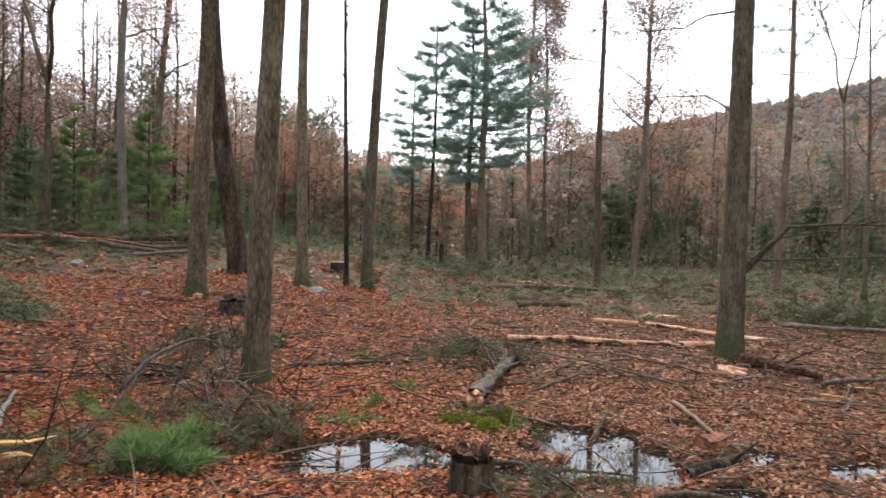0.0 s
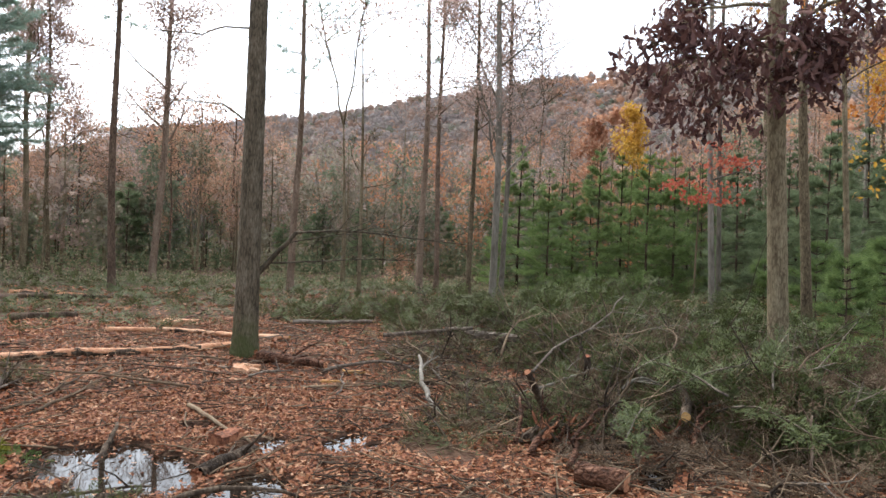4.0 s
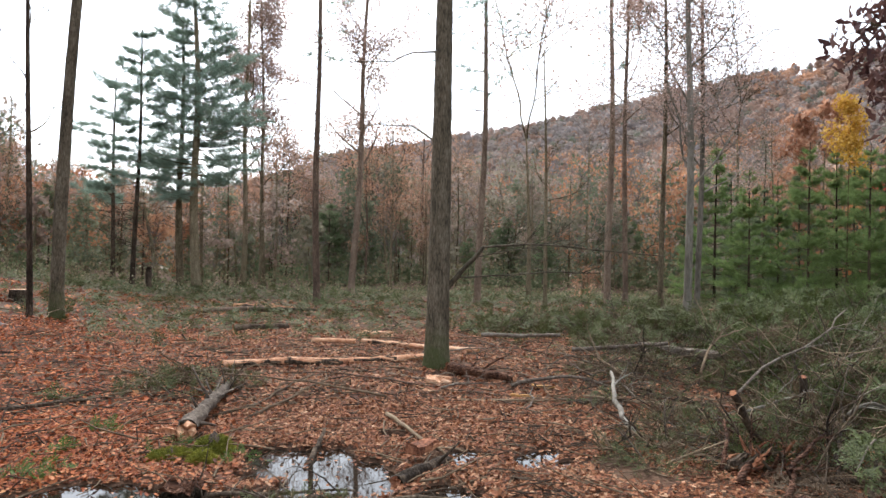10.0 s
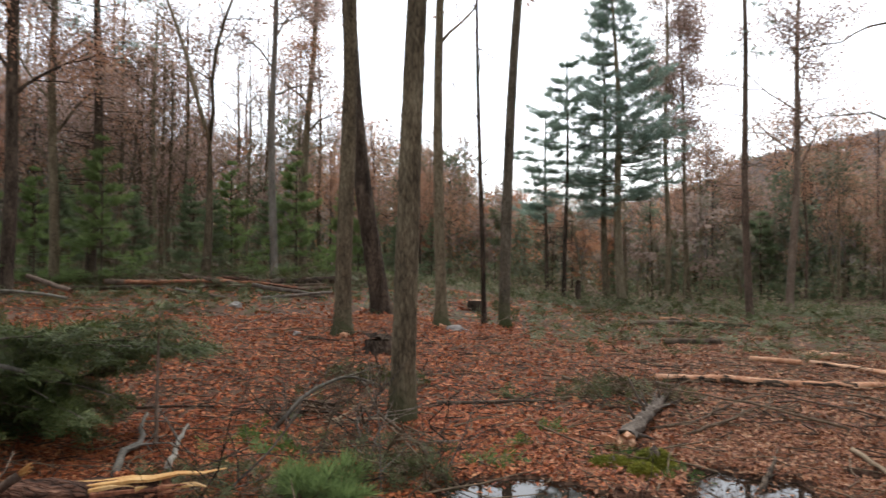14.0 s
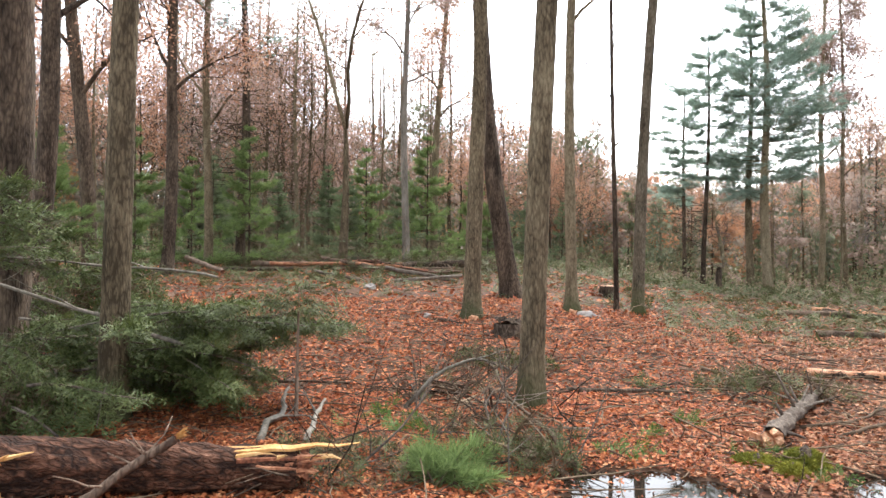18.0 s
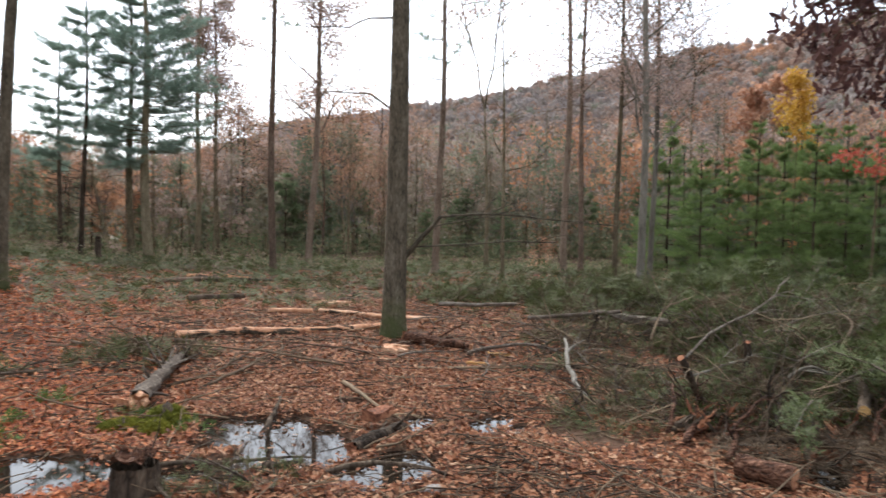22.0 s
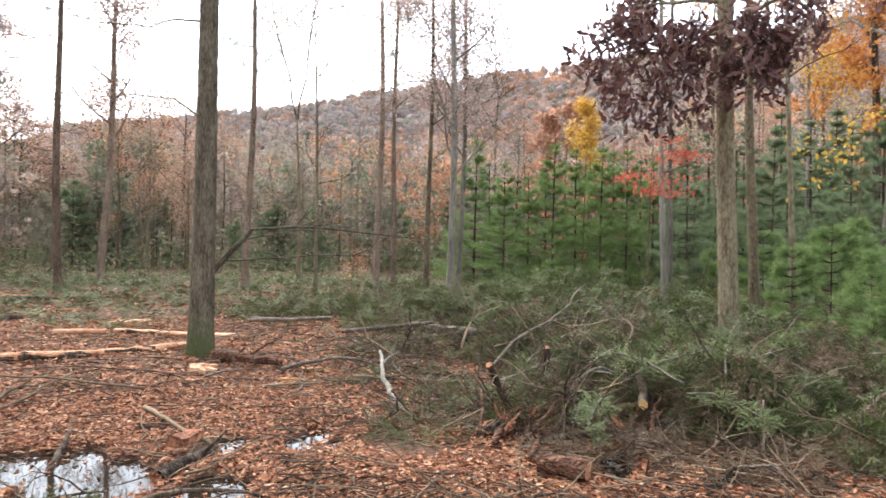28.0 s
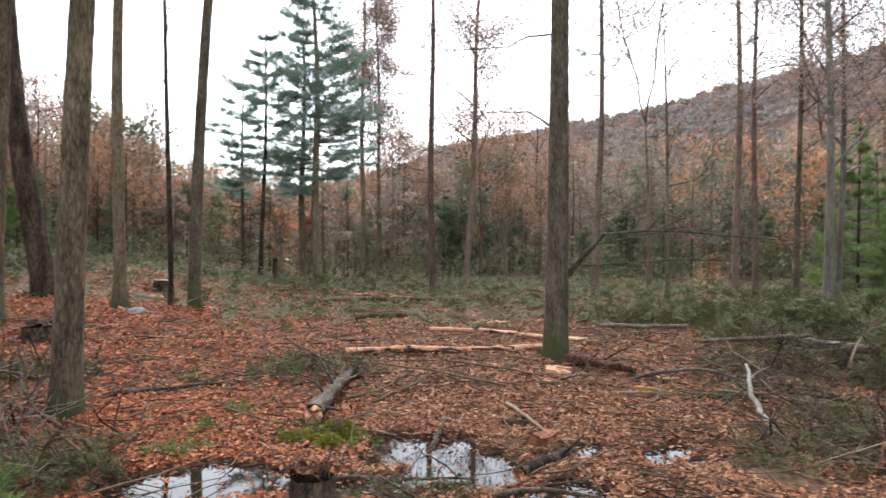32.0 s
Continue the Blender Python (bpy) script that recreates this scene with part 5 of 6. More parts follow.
def fallen_branch(p, q, r, bark, label, seed, z0=0.03, z1=0.03, arch=0.0, twigs=4, twig=0.5):
    rng = np.random.default_rng(seed)
    a = np.array((*p, land1(*p) + z0))
    b = np.array((*q, land1(*q) + z1))
    t = thing("fallen_branch", a, label, "branch", "loose branches")
    n = 9
    f = np.linspace(0, 1, n)
    L = np.linalg.norm(b - a)
    pts = (b - a)[None] * f[:, None] + np.cumsum(rng.normal(size=(n, 3)), axis=0) * np.array((0.02, 0.02, 0.004)) * L
    pts[:, 2] += arch * 4 * f * (1 - f)
    m = Mesh()
    tube(m, pts, np.linspace(r, r * 0.45, n), 7, rough=0.15, rng=rng)
    part("stem", m, bark, t)
    for i in range(twigs):
        e = Mesh()
        k = rng.integers(2, n - 1)
        d = unit(pts[k] - pts[k - 1]) + rng.normal(size=3) * 0.7
        d[2] = abs(d[2]) * 0.5
        grow(e, pts[k], d, twig * rng.uniform(0.5, 1.1), r * 0.45, 1, rng, [], -0.05, 3)
        part("twig", e, bark, t)
    return t


fallen_branch((-0.33, 10.28), (1.0, 8.2), 0.028, TWIG, "bare forked branch lying by a grey log", 601, twigs=6)
fallen_branch((0.35, 9.9), (1.1, 8.6), 0.025, TWIG, "bare branch lying in the leaves", 602)
fallen_branch((1.0, 7.25), (2.1, 8.3), 0.02, TWIG, "thin bare branch beside a grey log", 603, twigs=5, z1=0.12)
fallen_branch((0.7, 7.4), (1.9, 8.9), 0.018, TWIG, "thin bare branch beside a grey log", 604, twigs=5, z1=0.16)
fallen_branch((-1.7, 8.0), (-0.35, 8.6), 0.03, BARK_DARK, "dark stick lying behind a tree", 605, twigs=1)
fallen_branch((-0.6, 8.5), (1.0, 8.9), 0.016, TWIG, "thin stick lying in the leaves", 606, twigs=2)
fallen_branch((-5.58, 6.91), (-4.05, 7.22), 0.025, BARK_DARK, "dark stick lying in the leaves", 607, twigs=2)
fallen_branch((-3.54, 4.8), (-4.43, 6.45), 0.035, BARK_PALE, "pale broken branch in the leaves", 608, z1=0.12, twigs=2)
fallen_branch((-3.2, 4.95), (-3.75, 6.4), 0.03, BARK_PALE, "pale broken branch beside a sapling", 609, z1=0.1, twigs=2)
fallen_branch((-1.35, 5.6), (-2.45, 7.6), 0.02, TWIG, "pale crooked stick in a brush pile", 610, z1=0.35, twigs=3)
fallen_branch((-3.05, 6.5), (-2.3, 7.5), 0.025, BARK_PALE, "pale arched branch on a brush pile", 611, arch=0.25, twigs=2, z1=0.3)
fallen_branch((1.2, 5.55), (1.45, 6.1), 0.03, BARK_DARK, "dark snag standing out of a puddle", 612, z1=0.1, twigs=1)
fallen_branch((2.22, 6.69), (2.19, 5.26), 0.024, TWIG, "brown branch across the rut", 613, z0=0.05, z1=0.09, twigs=2)
log((1.66, 4.65), (2.22, 5.09), 0.05, 0.06, BARK_DARK, "rotten dark log with a torn orange top beside a puddle", 614, jag=0.8, wood=WOOD_RED, stubs=2, sides=12)
split_block(2.1, 5.2, 0.4, 35, "torn orange wood in the rut", 6141, WOOD_RED, 0.12, 0.08, 7, lift=0.08)
fallen_branch((0.3, 4.8), (1.45, 4.45), 0.018, BARK_DARK, "dark branch along the water's edge", 615, z0=0.1, z1=0.02, twigs=4)
fallen_branch((1.35, 4.35), (2.0, 3.95), 0.022, BARK_DARK, "bent stick lying in a puddle", 616, arch=0.08, twigs=2)
fallen_branch((1.0, 4.5), (1.35, 4.75), 0.04, BARK_DARK, "dark rotten stick in the mud", 617, twigs=0)
fallen_branch((4.17, 5.16), (4.75, 6.3), 0.034, BARK_PALE, "white peeled branch leaning on the brush", 618, z1=0.42, twigs=1)
fallen_branch((4.35, 8.0), (5.15, 6.75), 0.026, BARK_LOG, "grey arched branch before the brush", 619, arch=0.16, twigs=4)
fallen_branch((4.4, 7.0), (5.6, 6.0), 0.022, BARK_DARK, "dark stick in the leaves", 620, twigs=3)
fallen_branch((3.3, 7.2), (4.3, 6.9), 0.02, TWIG, "thin stick in the leaves", 621, twigs=1)
fallen_branch((3.1, 9.2), (3.9, 8.2), 0.03, BARK_RED, "broken branch at a tree's foot", 622, twigs=2)
fallen_branch((4.35, 3.75), (5.4, 3.0), 0.03, BARK_DARK, "dark branch beside the brush", 623, twigs=3)
fallen_branch((4.0, 3.8), (4.75, 4.25), 0.035, BARK_BROWN, "torn reddish branch under the brush", 624, z1=0.16, twigs=3)
fallen_branch((4.0, 3.4), (4.55, 3.8), 0.028, BARK_BROWN, "broken branch under the brush", 625, z1=0.15, twigs=2)
fallen_branch((5.32, 2.25), (5.34, 2.27), 0.016, BARK_RED, "thin brown stem standing in the leaves", 626, z0=0.0, z1=0.5, twigs=3, twig=0.3)
fallen_branch((5.7, 4.25), (6.05, 4.0), 0.02, BARK_PALE, "pale arched branch on the brush", 630, z0=0.3, z1=0.3, arch=0.1, twigs=2)
fallen_branch((4.75, 4.5), (6.6, 4.9), 0.014, BARK_LOG, "long thin branch reaching over the brush", 631, z0=0.5, z1=1.15, twigs=5)
fallen_branch((4.7, 4.4), (5.5, 4.5), 0.014, BARK_PALE, "thin pale branch on the brush", 632, z0=0.4, z1=0.5, twigs=3)
for i, (bx, by, cx, cy) in enumerate(((4.2, 3.7, 4.9, 3.9), (4.6, 3.5, 5.3, 3.9), (5.0, 3.4, 5.5, 3.8), (5.1, 3.1, 5.7, 3.3), (4.9, 3.8, 5.2, 4.3), (5.4, 3.2, 5.9, 3.6), (4.1, 4.1, 4.6, 4.5), (4.5, 3.2, 5.0, 3.5))):
    fallen_branch((bx, by), (cx, cy), 0.02, (BARK_BROWN, BARK_DARK, TWIG)[i % 3], "broken brown root end under the brush", 640 + i, 0.03, 0.3, 0.05, 4, 0.35)
fallen_branch((-4.5, 5.2), (-6.6, 4.3), 0.022, BARK_PALE, "long bare pale branch over the hemlock boughs", 628, z0=0.75, z1=1.55, twigs=6, twig=0.9)
fallen_branch((-4.8, 5.8), (-6.4, 4.6), 0.016, BARK_PALE, "thin bare branch over the hemlock boughs", 629, z0=1.35, z1=1.5, twigs=5, twig=0.8)


def strewn_branches():
    rng = np.random.default_rng(640)
    for i in range(46):
        az, r = (radians(rng.uniform(12, 50)), rng.uniform(7.5, 16)) if i < 24 else (radians(rng.uniform(-30, 30)), rng.uniform(12, 24))
        x, y, a, L = r * math.sin(az), r * math.cos(az), rng.uniform(0, 6.3), rng.uniform(0.6, 1.9)
        fallen_branch((x, y), (x + L * math.cos(a), y + L * math.sin(a)), rng.uniform(0.007, 0.016), (TWIG, BARK_DARK, BARK_LOG, BARK_RED)[i % 4], ("thin dry branch lying in the leaves", "dark branch lying in the leaves", "grey branch lying in the leaves", "reddish branch lying in the leaves")[i % 4],
                      1200 + i, 0.04, rng.uniform(0.03, 0.25), rng.uniform(0, 0.1), 3, 0.45)


strewn_branches()


def stump(x, y, r, h, label, seed, bark=BARK_DARK, wood=WOOD_RED, jag=0.3):
    rng = np.random.default_rng(seed)
    t = thing("tree_stump", (x, y, land1(x, y)), label, "stump")
    m = Mesh()
    z = np.linspace(-0.1, h, 7)
    tube(m, np.stack([0 * z, 0 * z, z], -1), r * (1 + 0.35 * np.exp(-np.clip(z, 0, 9) / 0.08)), 18, rough=0.2, rng=rng, caps=False)
    part("bark", m, bark, t)
    e = Mesh()
    cut_face(e, (0, 0, h), (0, 0, 1), r, rng, jag, 18)
    part("cut_top", e, wood, t, "torn reddish wood", smooth=False)


stump(0.22, 4.36, 0.125, 0.2, "torn reddish-brown stump at the water's edge", 71, BARK_DARK, BARK_BROWN, 0.6)
stump(-3.28, 11.1, 0.22, 0.2, "dark rotten stump in the leaves", 72, BARK_DARK, BARK_DARK, 0.4)
stump(-2.75, 18.5, 0.2, 0.3, "small sawn tree stump under the trees", 73, BARK_DARK, WOOD_PALE, 0.05)
stump(-0.05, 31.5, 0.12, 0.8, "thin broken snag across the clearing", 74, BARK_DARK, BARK_DARK, 1.0)
split_block(-4.25, 12.25, 0.3, 80, "pale splinter at a tree's foot", 75, WOOD_PALE, 0.09, 0.1, 3)
split_block(-2.85, 14.4, 0.3, 80, "pale splinter at a tree's foot", 76, WOOD_PALE, 0.09, 0.1, 3)


def stone(x, y, s, label, seed):
    rng = np.random.default_rng(seed)
    bm = bmesh.new()
    bmesh.ops.create_icosphere(bm, subdivisions=3, radius=1)
    o = rng.uniform(0, 50)
    for v in bm.verts:
        k = 0.75 + 0.5 * noise.noise(v.co * 1.3 + Vector((o, o, 0)))
        v.co = Vector((v.co.x * s[0] * k, v.co.y * s[1] * k, v.co.z * s[2] * k))
    d = bpy.data.meshes.new("rock")
    bm.to_mesh(d)
    bm.free()
    d.materials.append(ROCK)
    ob = new("rock", d)
    ob.location = (x, y, land1(x, y) + s[2] * 0.3)
    tagged(ob, label, "rock")


stone(-5.16, 12.14, (0.09, 0.09, 0.09), "small pale stone in the leaves", 1)
stone(-8.17, 15.6, (0.22, 0.16, 0.12), "pale boulder at the foot of the bank", 2)
stone(-2.56, 14.3, (0.28, 0.16, 0.11), "flat grey stone beside a torn tree", 3)
stone(4.05, 3.05, (0.1, 0.08, 0.05), "small grey stone in the mud", 4)
stone(1.85, 3.75, (0.1, 0.06, 0.04), "small flat stone in the leaves", 5)


# ---- low green things ----
def moss_mound(x, y, s, label, seed):
    rng = np.random.default_rng(seed)
    m = Mesh()
    n = 1800
    p = rng.normal(size=(n, 3))
    p /= np.linalg.norm(p, axis=1)[:, None]
    p[:, 2] = np.abs(p[:, 2])
    p = p * np.array(s) * rng.uniform(0.7, 1.05, n)[:, None]
    scatter(m, *tuft_shape(rng, 5, 0.2), p, frames_of(p + rng.normal(size=p.shape) * 0.1, rng), 0.06)
    t = thing("moss_clump", (x, y, land1(x, y) - 0.02), label, "moss")
    part("cushion", m, MOSS, t)
    c = Mesh()
    tube(c, [(-s[0] * 0.6, 0, 0), (0, 0, s[2] * 0.4), (s[0] * 0.6, 0, 0)], [s[1] * 0.5, s[1] * 0.75, s[1] * 0.4], 9)
    part("rotten_wood", c, BARK_DARK, t)


moss_mound(0.53, 6.0, (0.15, 0.2, 0.13), "bright yellow-green moss on rotten wood", 81)
moss_mound(0.42, 5.75, (0.1, 0.12, 0.08), "small yellow-green moss clump", 82)
moss_mound(0.2, 5.95, (0.16, 0.12, 0.06), "low cushion of yellow-green moss by the water", 83)


def greens(x, y, n, spread, size, material, label, seed, name="fern_patch", tall=0.0):
    rng = np.random.default_rng(seed)
    m = Mesh()
    p = rng.normal(size=(n, 2)) * spread
    z = land(x + p[:, 0], y + p[:, 1])
    pos = np.stack([x + p[:, 0], y + p[:, 1], z], -1)
    d = rng.normal(size=(n, 3))
    d[:, 2] = rng.uniform(0.3, 1.3, n) + tall
    up = np.tile(np.array((0, 0, 1.0)), (n, 1)) + rng.normal(size=(n, 3)) * 0.3
    k = rng.integers(0, 4, n)
    for i in range(4):
        q = k == i
        scatter(m, *SPRAYS[i], pos[q], frames_of(d[q], rng, up[q]), size * rng.uniform(0.6, 1.2, q.sum()))
    tagged(part(name, m, material), label, "ferns" if "fern" in name else "shrub")


greens(0.2, 6.2, 22, 0.16, 0.15, GRASS, "bright green ferns beside a grey log", 91)
greens(-0.55, 6.45, 12, 0.1, 0.16, GRASS, "small green fern tuft in the leaves", 92)
greens(-0.35, 7.1, 10, 0.09, 0.16, GRASS, "small green fern tuft in the leaves", 93)
greens(-0.75, 5.75, 18, 0.13, 0.18, GRASS, "green ferns beside a puddle", 94)
greens(-0.9, 8.6, 16, 0.12, 0.22, HEMLOCK, "small green hemlock sprig in the leaves", 95, "hemlock_sprig")
greens(-3.0, 5.9, 16, 0.18, 0.22, GRASS, "yellowish ferns in the leaves", 96)
greens(-2.55, 5.7, 10, 0.12, 0.2, GRASS, "yellowing plant in the leaves", 97, "yellow_plant")
greens(0.75, 5.75, 14, 0.14, 0.14, GRASS, "green ferns at the puddle's edge", 98)


def grassy_bough(x, y, seed, label, n=170):
    """A cut pine top lying in the leaves, dense with long needles."""
    rng = np.random.default_rng(seed)
    t = thing("pine_bough", (x, y, land1(x, y)), label, "bough")
    m = Mesh()
    for i in range(12):
        a = rng.uniform(0, 6.3)
        bough(m, (rng.normal() * 0.1, rng.normal() * 0.06, 0.03), (math.cos(a), math.sin(a), rng.uniform(0.2, 1.2)), rng.uniform(0.12, 0.34), 0.01, rng, n // 12, 0.13, -0.02)
    part("foliage", m, [TWIG, PINE], t)


grassy_bough(-1.72, 4.55, 101, "bright green cut pine top lying in the leaves", 420)
grassy_bough(-1.95, 4.7, 102, "green cut pine top lying in the leaves", 260)


def sapling():
    rng = np.random.default_rng(111)
    x, y = -3.79, 5.73
    t = thing("hemlock_sapling", (x, y, land1(x, y)), "thin bare hemlock sapling with a tuft of needles on top", "sapling")
    m, axis, rad = trunk_mesh(0.04, 1.25, 0.01, rng, sides=8, flare=1.1, rough=0.1)
    part("trunk", m, BARK_RED, t)
    e = Mesh()
    pos = np.array([axis(z) for z in rng.uniform(1.05, 1.25, 26)])
    d = rng.normal(size=pos.shape)
    d[:, 2] *= 0.3
    scatter(e, *SPRAYS[0], pos, frames_of(d, rng, np.tile((0, 0, 1.0), (26, 1))), rng.uniform(0.15, 0.32, 26))
    part("needles", e, HEMLOCK, t)


sapling()


# ---- cut boughs and brush ----
def brush_heap(x, y, half, height, label, seed, sprays=260, sticks=14, size=0.36, needle=HEMLOCK, turn=0.0, stick_len=1.4, lean=0.5, name="brush_heap"):
    """A heap of cut boughs: separate branches under many flat sprays."""
    rng = np.random.default_rng(seed)
    t = thing(name, (x, y, land1(x, y)), label, "brush", "cut brush")
    c, s = math.cos(turn), math.sin(turn)
    near = math.hypot(x, y) < 11

    def place(u, w):
        px, py = u * c - w * s, u * s + w * c
        return px, py, land1(x + px, y + py) - land1(x, y)

    for i in range(int(sticks * (1.4 if near and sticks < 30 else 1))):
        u, w = rng.uniform(-0.85, 0.85, 2) * np.array(half)
        px, py, pz = place(u, w)
        k = max(0.0, 1 - (u / half[0]) ** 2 - (w / half[1]) ** 2)
        m = Mesh()
        d = rng.normal(size=3)
        d[2] = abs(d[2]) * lean
        L = stick_len * rng.uniform(0.5, 1.2)
        d = unit(d)
        grow(m, np.array((px, py, pz + height * k * rng.uniform(0.2, 0.9))) - d * L * 0.4, d, L, rng.uniform(0.006, 0.019), 1, rng, [], -0.03, 4)
        part("branch", m, (TWIG, BARK_DARK, BARK_LOG, BARK_DARK, TWIG, TWIG)[rng.integers(0, 6)], t)
    m = Mesh()
    for i in range(4):
        n = int(sprays * (0.75 if near else 0.32))
        a, q = rng.uniform(0, 6.3, n), np.sqrt(rng.random(n))
        u, w = np.cos(a) * q * half[0], np.sin(a) * q * half[1]
        px, py = u * c - w * s, u * s + w * c
        lump = 0.3 + 1.35 * vnoise((x + px) * 1.8, (y + py) * 1.8)
        z = land(x + px, y + py) - land1(x, y) + height * (1 - q ** 2.2) * lump * (1 - 0.75 * rng.random(n) ** 2) + 0.03
        d = rng.normal(size=(n, 3))
        d[:, 2] = rng.normal(size=n) * 0.6 + 0.15
        up = np.tile((0, 0, 1.0), (n, 1)) + rng.normal(size=(n, 3)) * 0.4
        scatter(m, *(FINE_SPRAYS if near else SPRAYS)[i], np.stack([px, py, z], -1), frames_of(d, rng, up), size * (0.5 if near else 0.78) * rng.uniform(0.5, 1.35, n))
    part("needles", m, needle, t)
    n = int(sprays * (1.3 if near else 0.7))
    a, q = rng.uniform(0, 6.3, n), np.sqrt(rng.random(n))
    u, w = np.cos(a) * q * half[0], np.sin(a) * q * half[1]
    px, py = u * c - w * s, u * s + w * c
    z = land(x + px, y + py) - land1(x, y) + height * (1 - q ** 2.2) * rng.uniform(0.3, 1.15, n) + 0.04
    m = Mesh()
    scatter(m, *FINE_SPRAYS[1], np.stack([px, py, z], -1), frames_of(rng.normal(size=(n, 3)) * (1, 1, 0.5), rng), size * 0.55 * rng.uniform(0.5, 1.2, n))
    part("dry_needles", m, DRY if near or needle is SLASH else SLASH, t, "brown wilted needles")
    return t


# the great heap on the east side
brush_heap(8.0, 6.6, (1.3, 1.1), 0.75, "tall heap of cut hemlock boughs", 201, 620, 26)
brush_heap(6.6, 5.0, (1.0, 0.8), 0.5, "heap of cut hemlock boughs with sawn stems", 202, 300, 40)
brush_heap(8.2, 5.4, (1.4, 1.1), 0.75, "heap of cut hemlock boughs before an oak", 203, 480, 16)
brush_heap(6.7, 3.6, (1.2, 0.9), 0.55, "dark heap of cut boughs", 204, 380, 18)
brush_heap(9.6, 7.8, (1.9, 1.6), 0.85, "broad heap of grey-green cut boughs", 205, 640, 18, 0.46)
brush_heap(11.8, 9.6, (2.2, 1.8), 0.8, "broad heap of cut boughs", 206, 560, 16, 0.5)
brush_heap(9.2, 10.6, (1.9, 1.6), 0.5, "low heap of cut boughs", 207, 460, 14, 0.46, SLASH)
brush_heap(6.0, 7.6, (1.1, 0.9), 0.4, "tangle of bare sticks and boughs", 208, 50, 60, 0.28, SLASH, 0, 0.9, 0.35)
brush_heap(7.0, 8.4, (1.3, 0.9), 0.45, "tangle of bare grey branches", 209, 60, 60, 0.28, SLASH, 0, 1.0, 0.35)
brush_heap(5.0, 6.2, (0.9, 0.7), 0.3, "tangle of thin sticks", 210, 30, 50, 0.26, SLASH, 0, 0.7, 0.3)
brush_heap(5.0, 4.2, (0.6, 0.5), 0.5, "upright tangle of broken branches", 211, 90, 30, 0.3, HEMLOCK, 0, 0.9, 1.2)
for hx, hy, hs in ((4.7, 3.3, 241), (4.1, 4.6, 242), (5.6, 3.0, 243), (4.9, 5.2, 244), (5.2, 2.2, 245)):
    brush_heap(hx, hy, (0.75, 0.6), 0.13, "tangle of twigs and brown needles in the leaves", hs, 70, 34, 0.24, DRY if hs % 2 else SLASH, 0, 0.7, 0.3)
for i, (hx, hy, hq, hw) in enumerate(((6.6, 5.6, 7.9, 5.2), (7.2, 6.4, 8.6, 7.2), (6.0, 6.3, 7.3, 7.1), (8.0, 5.0, 9.2, 5.9), (6.4, 4.2, 7.4, 4.9), (7.6, 7.6, 9.0, 7.4), (8.6, 6.2, 9.6, 7.2), (6.9, 3.2, 8.0, 3.0))):
    fallen_branch((hx, hy), (hq, hw), 0.011 + 0.003 * (i % 3), (BARK_LOG, TWIG, TWIG)[i % 3], "brown bare branch lying on the brush heap", 1300 + i, 0.35, 0.75, 0.12, 6, 0.7)
brush_heap(6.1, 2.75, (0.75, 0.55), 0.6, "silvery green cut hemlock bough", 212, 260, 10, 0.36)
brush_heap(7.6, 2.5, (1.1, 0.9), 0.5, "heap of cut boughs in the undergrowth", 213, 360, 14)
brush_heap(6.4, 1.6, (0.9, 0.6), 0.35, "low cut boughs in the leaves", 214, 240, 12, 0.36)
brush_heap(9.4, 3.2, (1.4, 1.0), 0.5, "green boughs under the oak", 215, 360, 10, 0.42, PINE)
brush_heap(10.8, 5.4, (1.6, 1.2), 0.6, "heap of cut boughs behind the oak", 216, 380, 12)
brush_heap(12.6, 7.4, (1.8, 1.4), 0.7, "heap of cut boughs under slim trees", 217, 380, 12, 0.5)
brush_heap(11.2, 13.2, (2.4, 1.8), 0.4, "low slash under pale trees", 218, 420, 12, 0.5, SLASH)
brush_heap(14.8, 12.4, (2.6, 2.2), 0.7, "broad heap of slash", 219, 460, 12, 0.55)
brush_heap(8.6, 14.0, (2.4, 1.6), 0.3, "low slash in the clearing", 220, 380, 10, 0.45, SLASH)
# boughs lying over the west side
brush_heap(-6.1, 6.0, (1.2, 0.8), 0.45, "cut hemlock tops piled round a grey tree", 221, 420, 14, 0.42, SHADE_HEMLOCK)
brush_heap(-6.55, 4.35, (1.1, 0.7), 0.5, "cut hemlock tops behind a felled trunk", 222, 420, 12, 0.42, SHADE_HEMLOCK)
brush_heap(-7.6, 6.8, (1.4, 1.2), 1.2, "tall hemlock growth at the wood's edge", 224, 420, 8, 0.5, SHADE_HEMLOCK)
brush_heap(-7.6, 4.6, (1.2, 1.0), 1.4, "dense hemlock beside a thick trunk", 225, 420, 8, 0.5, SHADE_HEMLOCK)
# round the near tree
brush_heap(-2.55, 7.1, (0.75, 0.6), 0.38, "pile of thin bare sticks at a tree's foot", 226, 10, 60, 0.26, SLASH, 0, 0.9, 0.6)
brush_heap(-1.9, 5.85, (0.8, 0.45), 0.12, "low olive boughs and twigs", 227, 40, 18, 0.26, SLASH, 0, 0.8, 0.4)
brush_heap(-2.7, 8.9, (0.7, 0.4), 0.22, "small hemlock bough lying in the leaves", 228, 60, 4, 0.34, HEMLOCK)
brush_heap(-1.45, 5.2, (0.5, 0.3), 0.1, "olive boughs by the water", 229, 50, 8, 0.3, SLASH)
brush_heap(0.75, 4.3, (0.5, 0.2), 0.08, "twigs and needles at the water's edge", 230, 24, 8, 0.2, SLASH, 0, 0.5, 0.25)
brush_heap(0.5, 9.0, (0.9, 0.7), 0.2, "tangle of twigs beside a log", 231, 60, 20, 0.34, SLASH, 0, 1.1, 0.4)
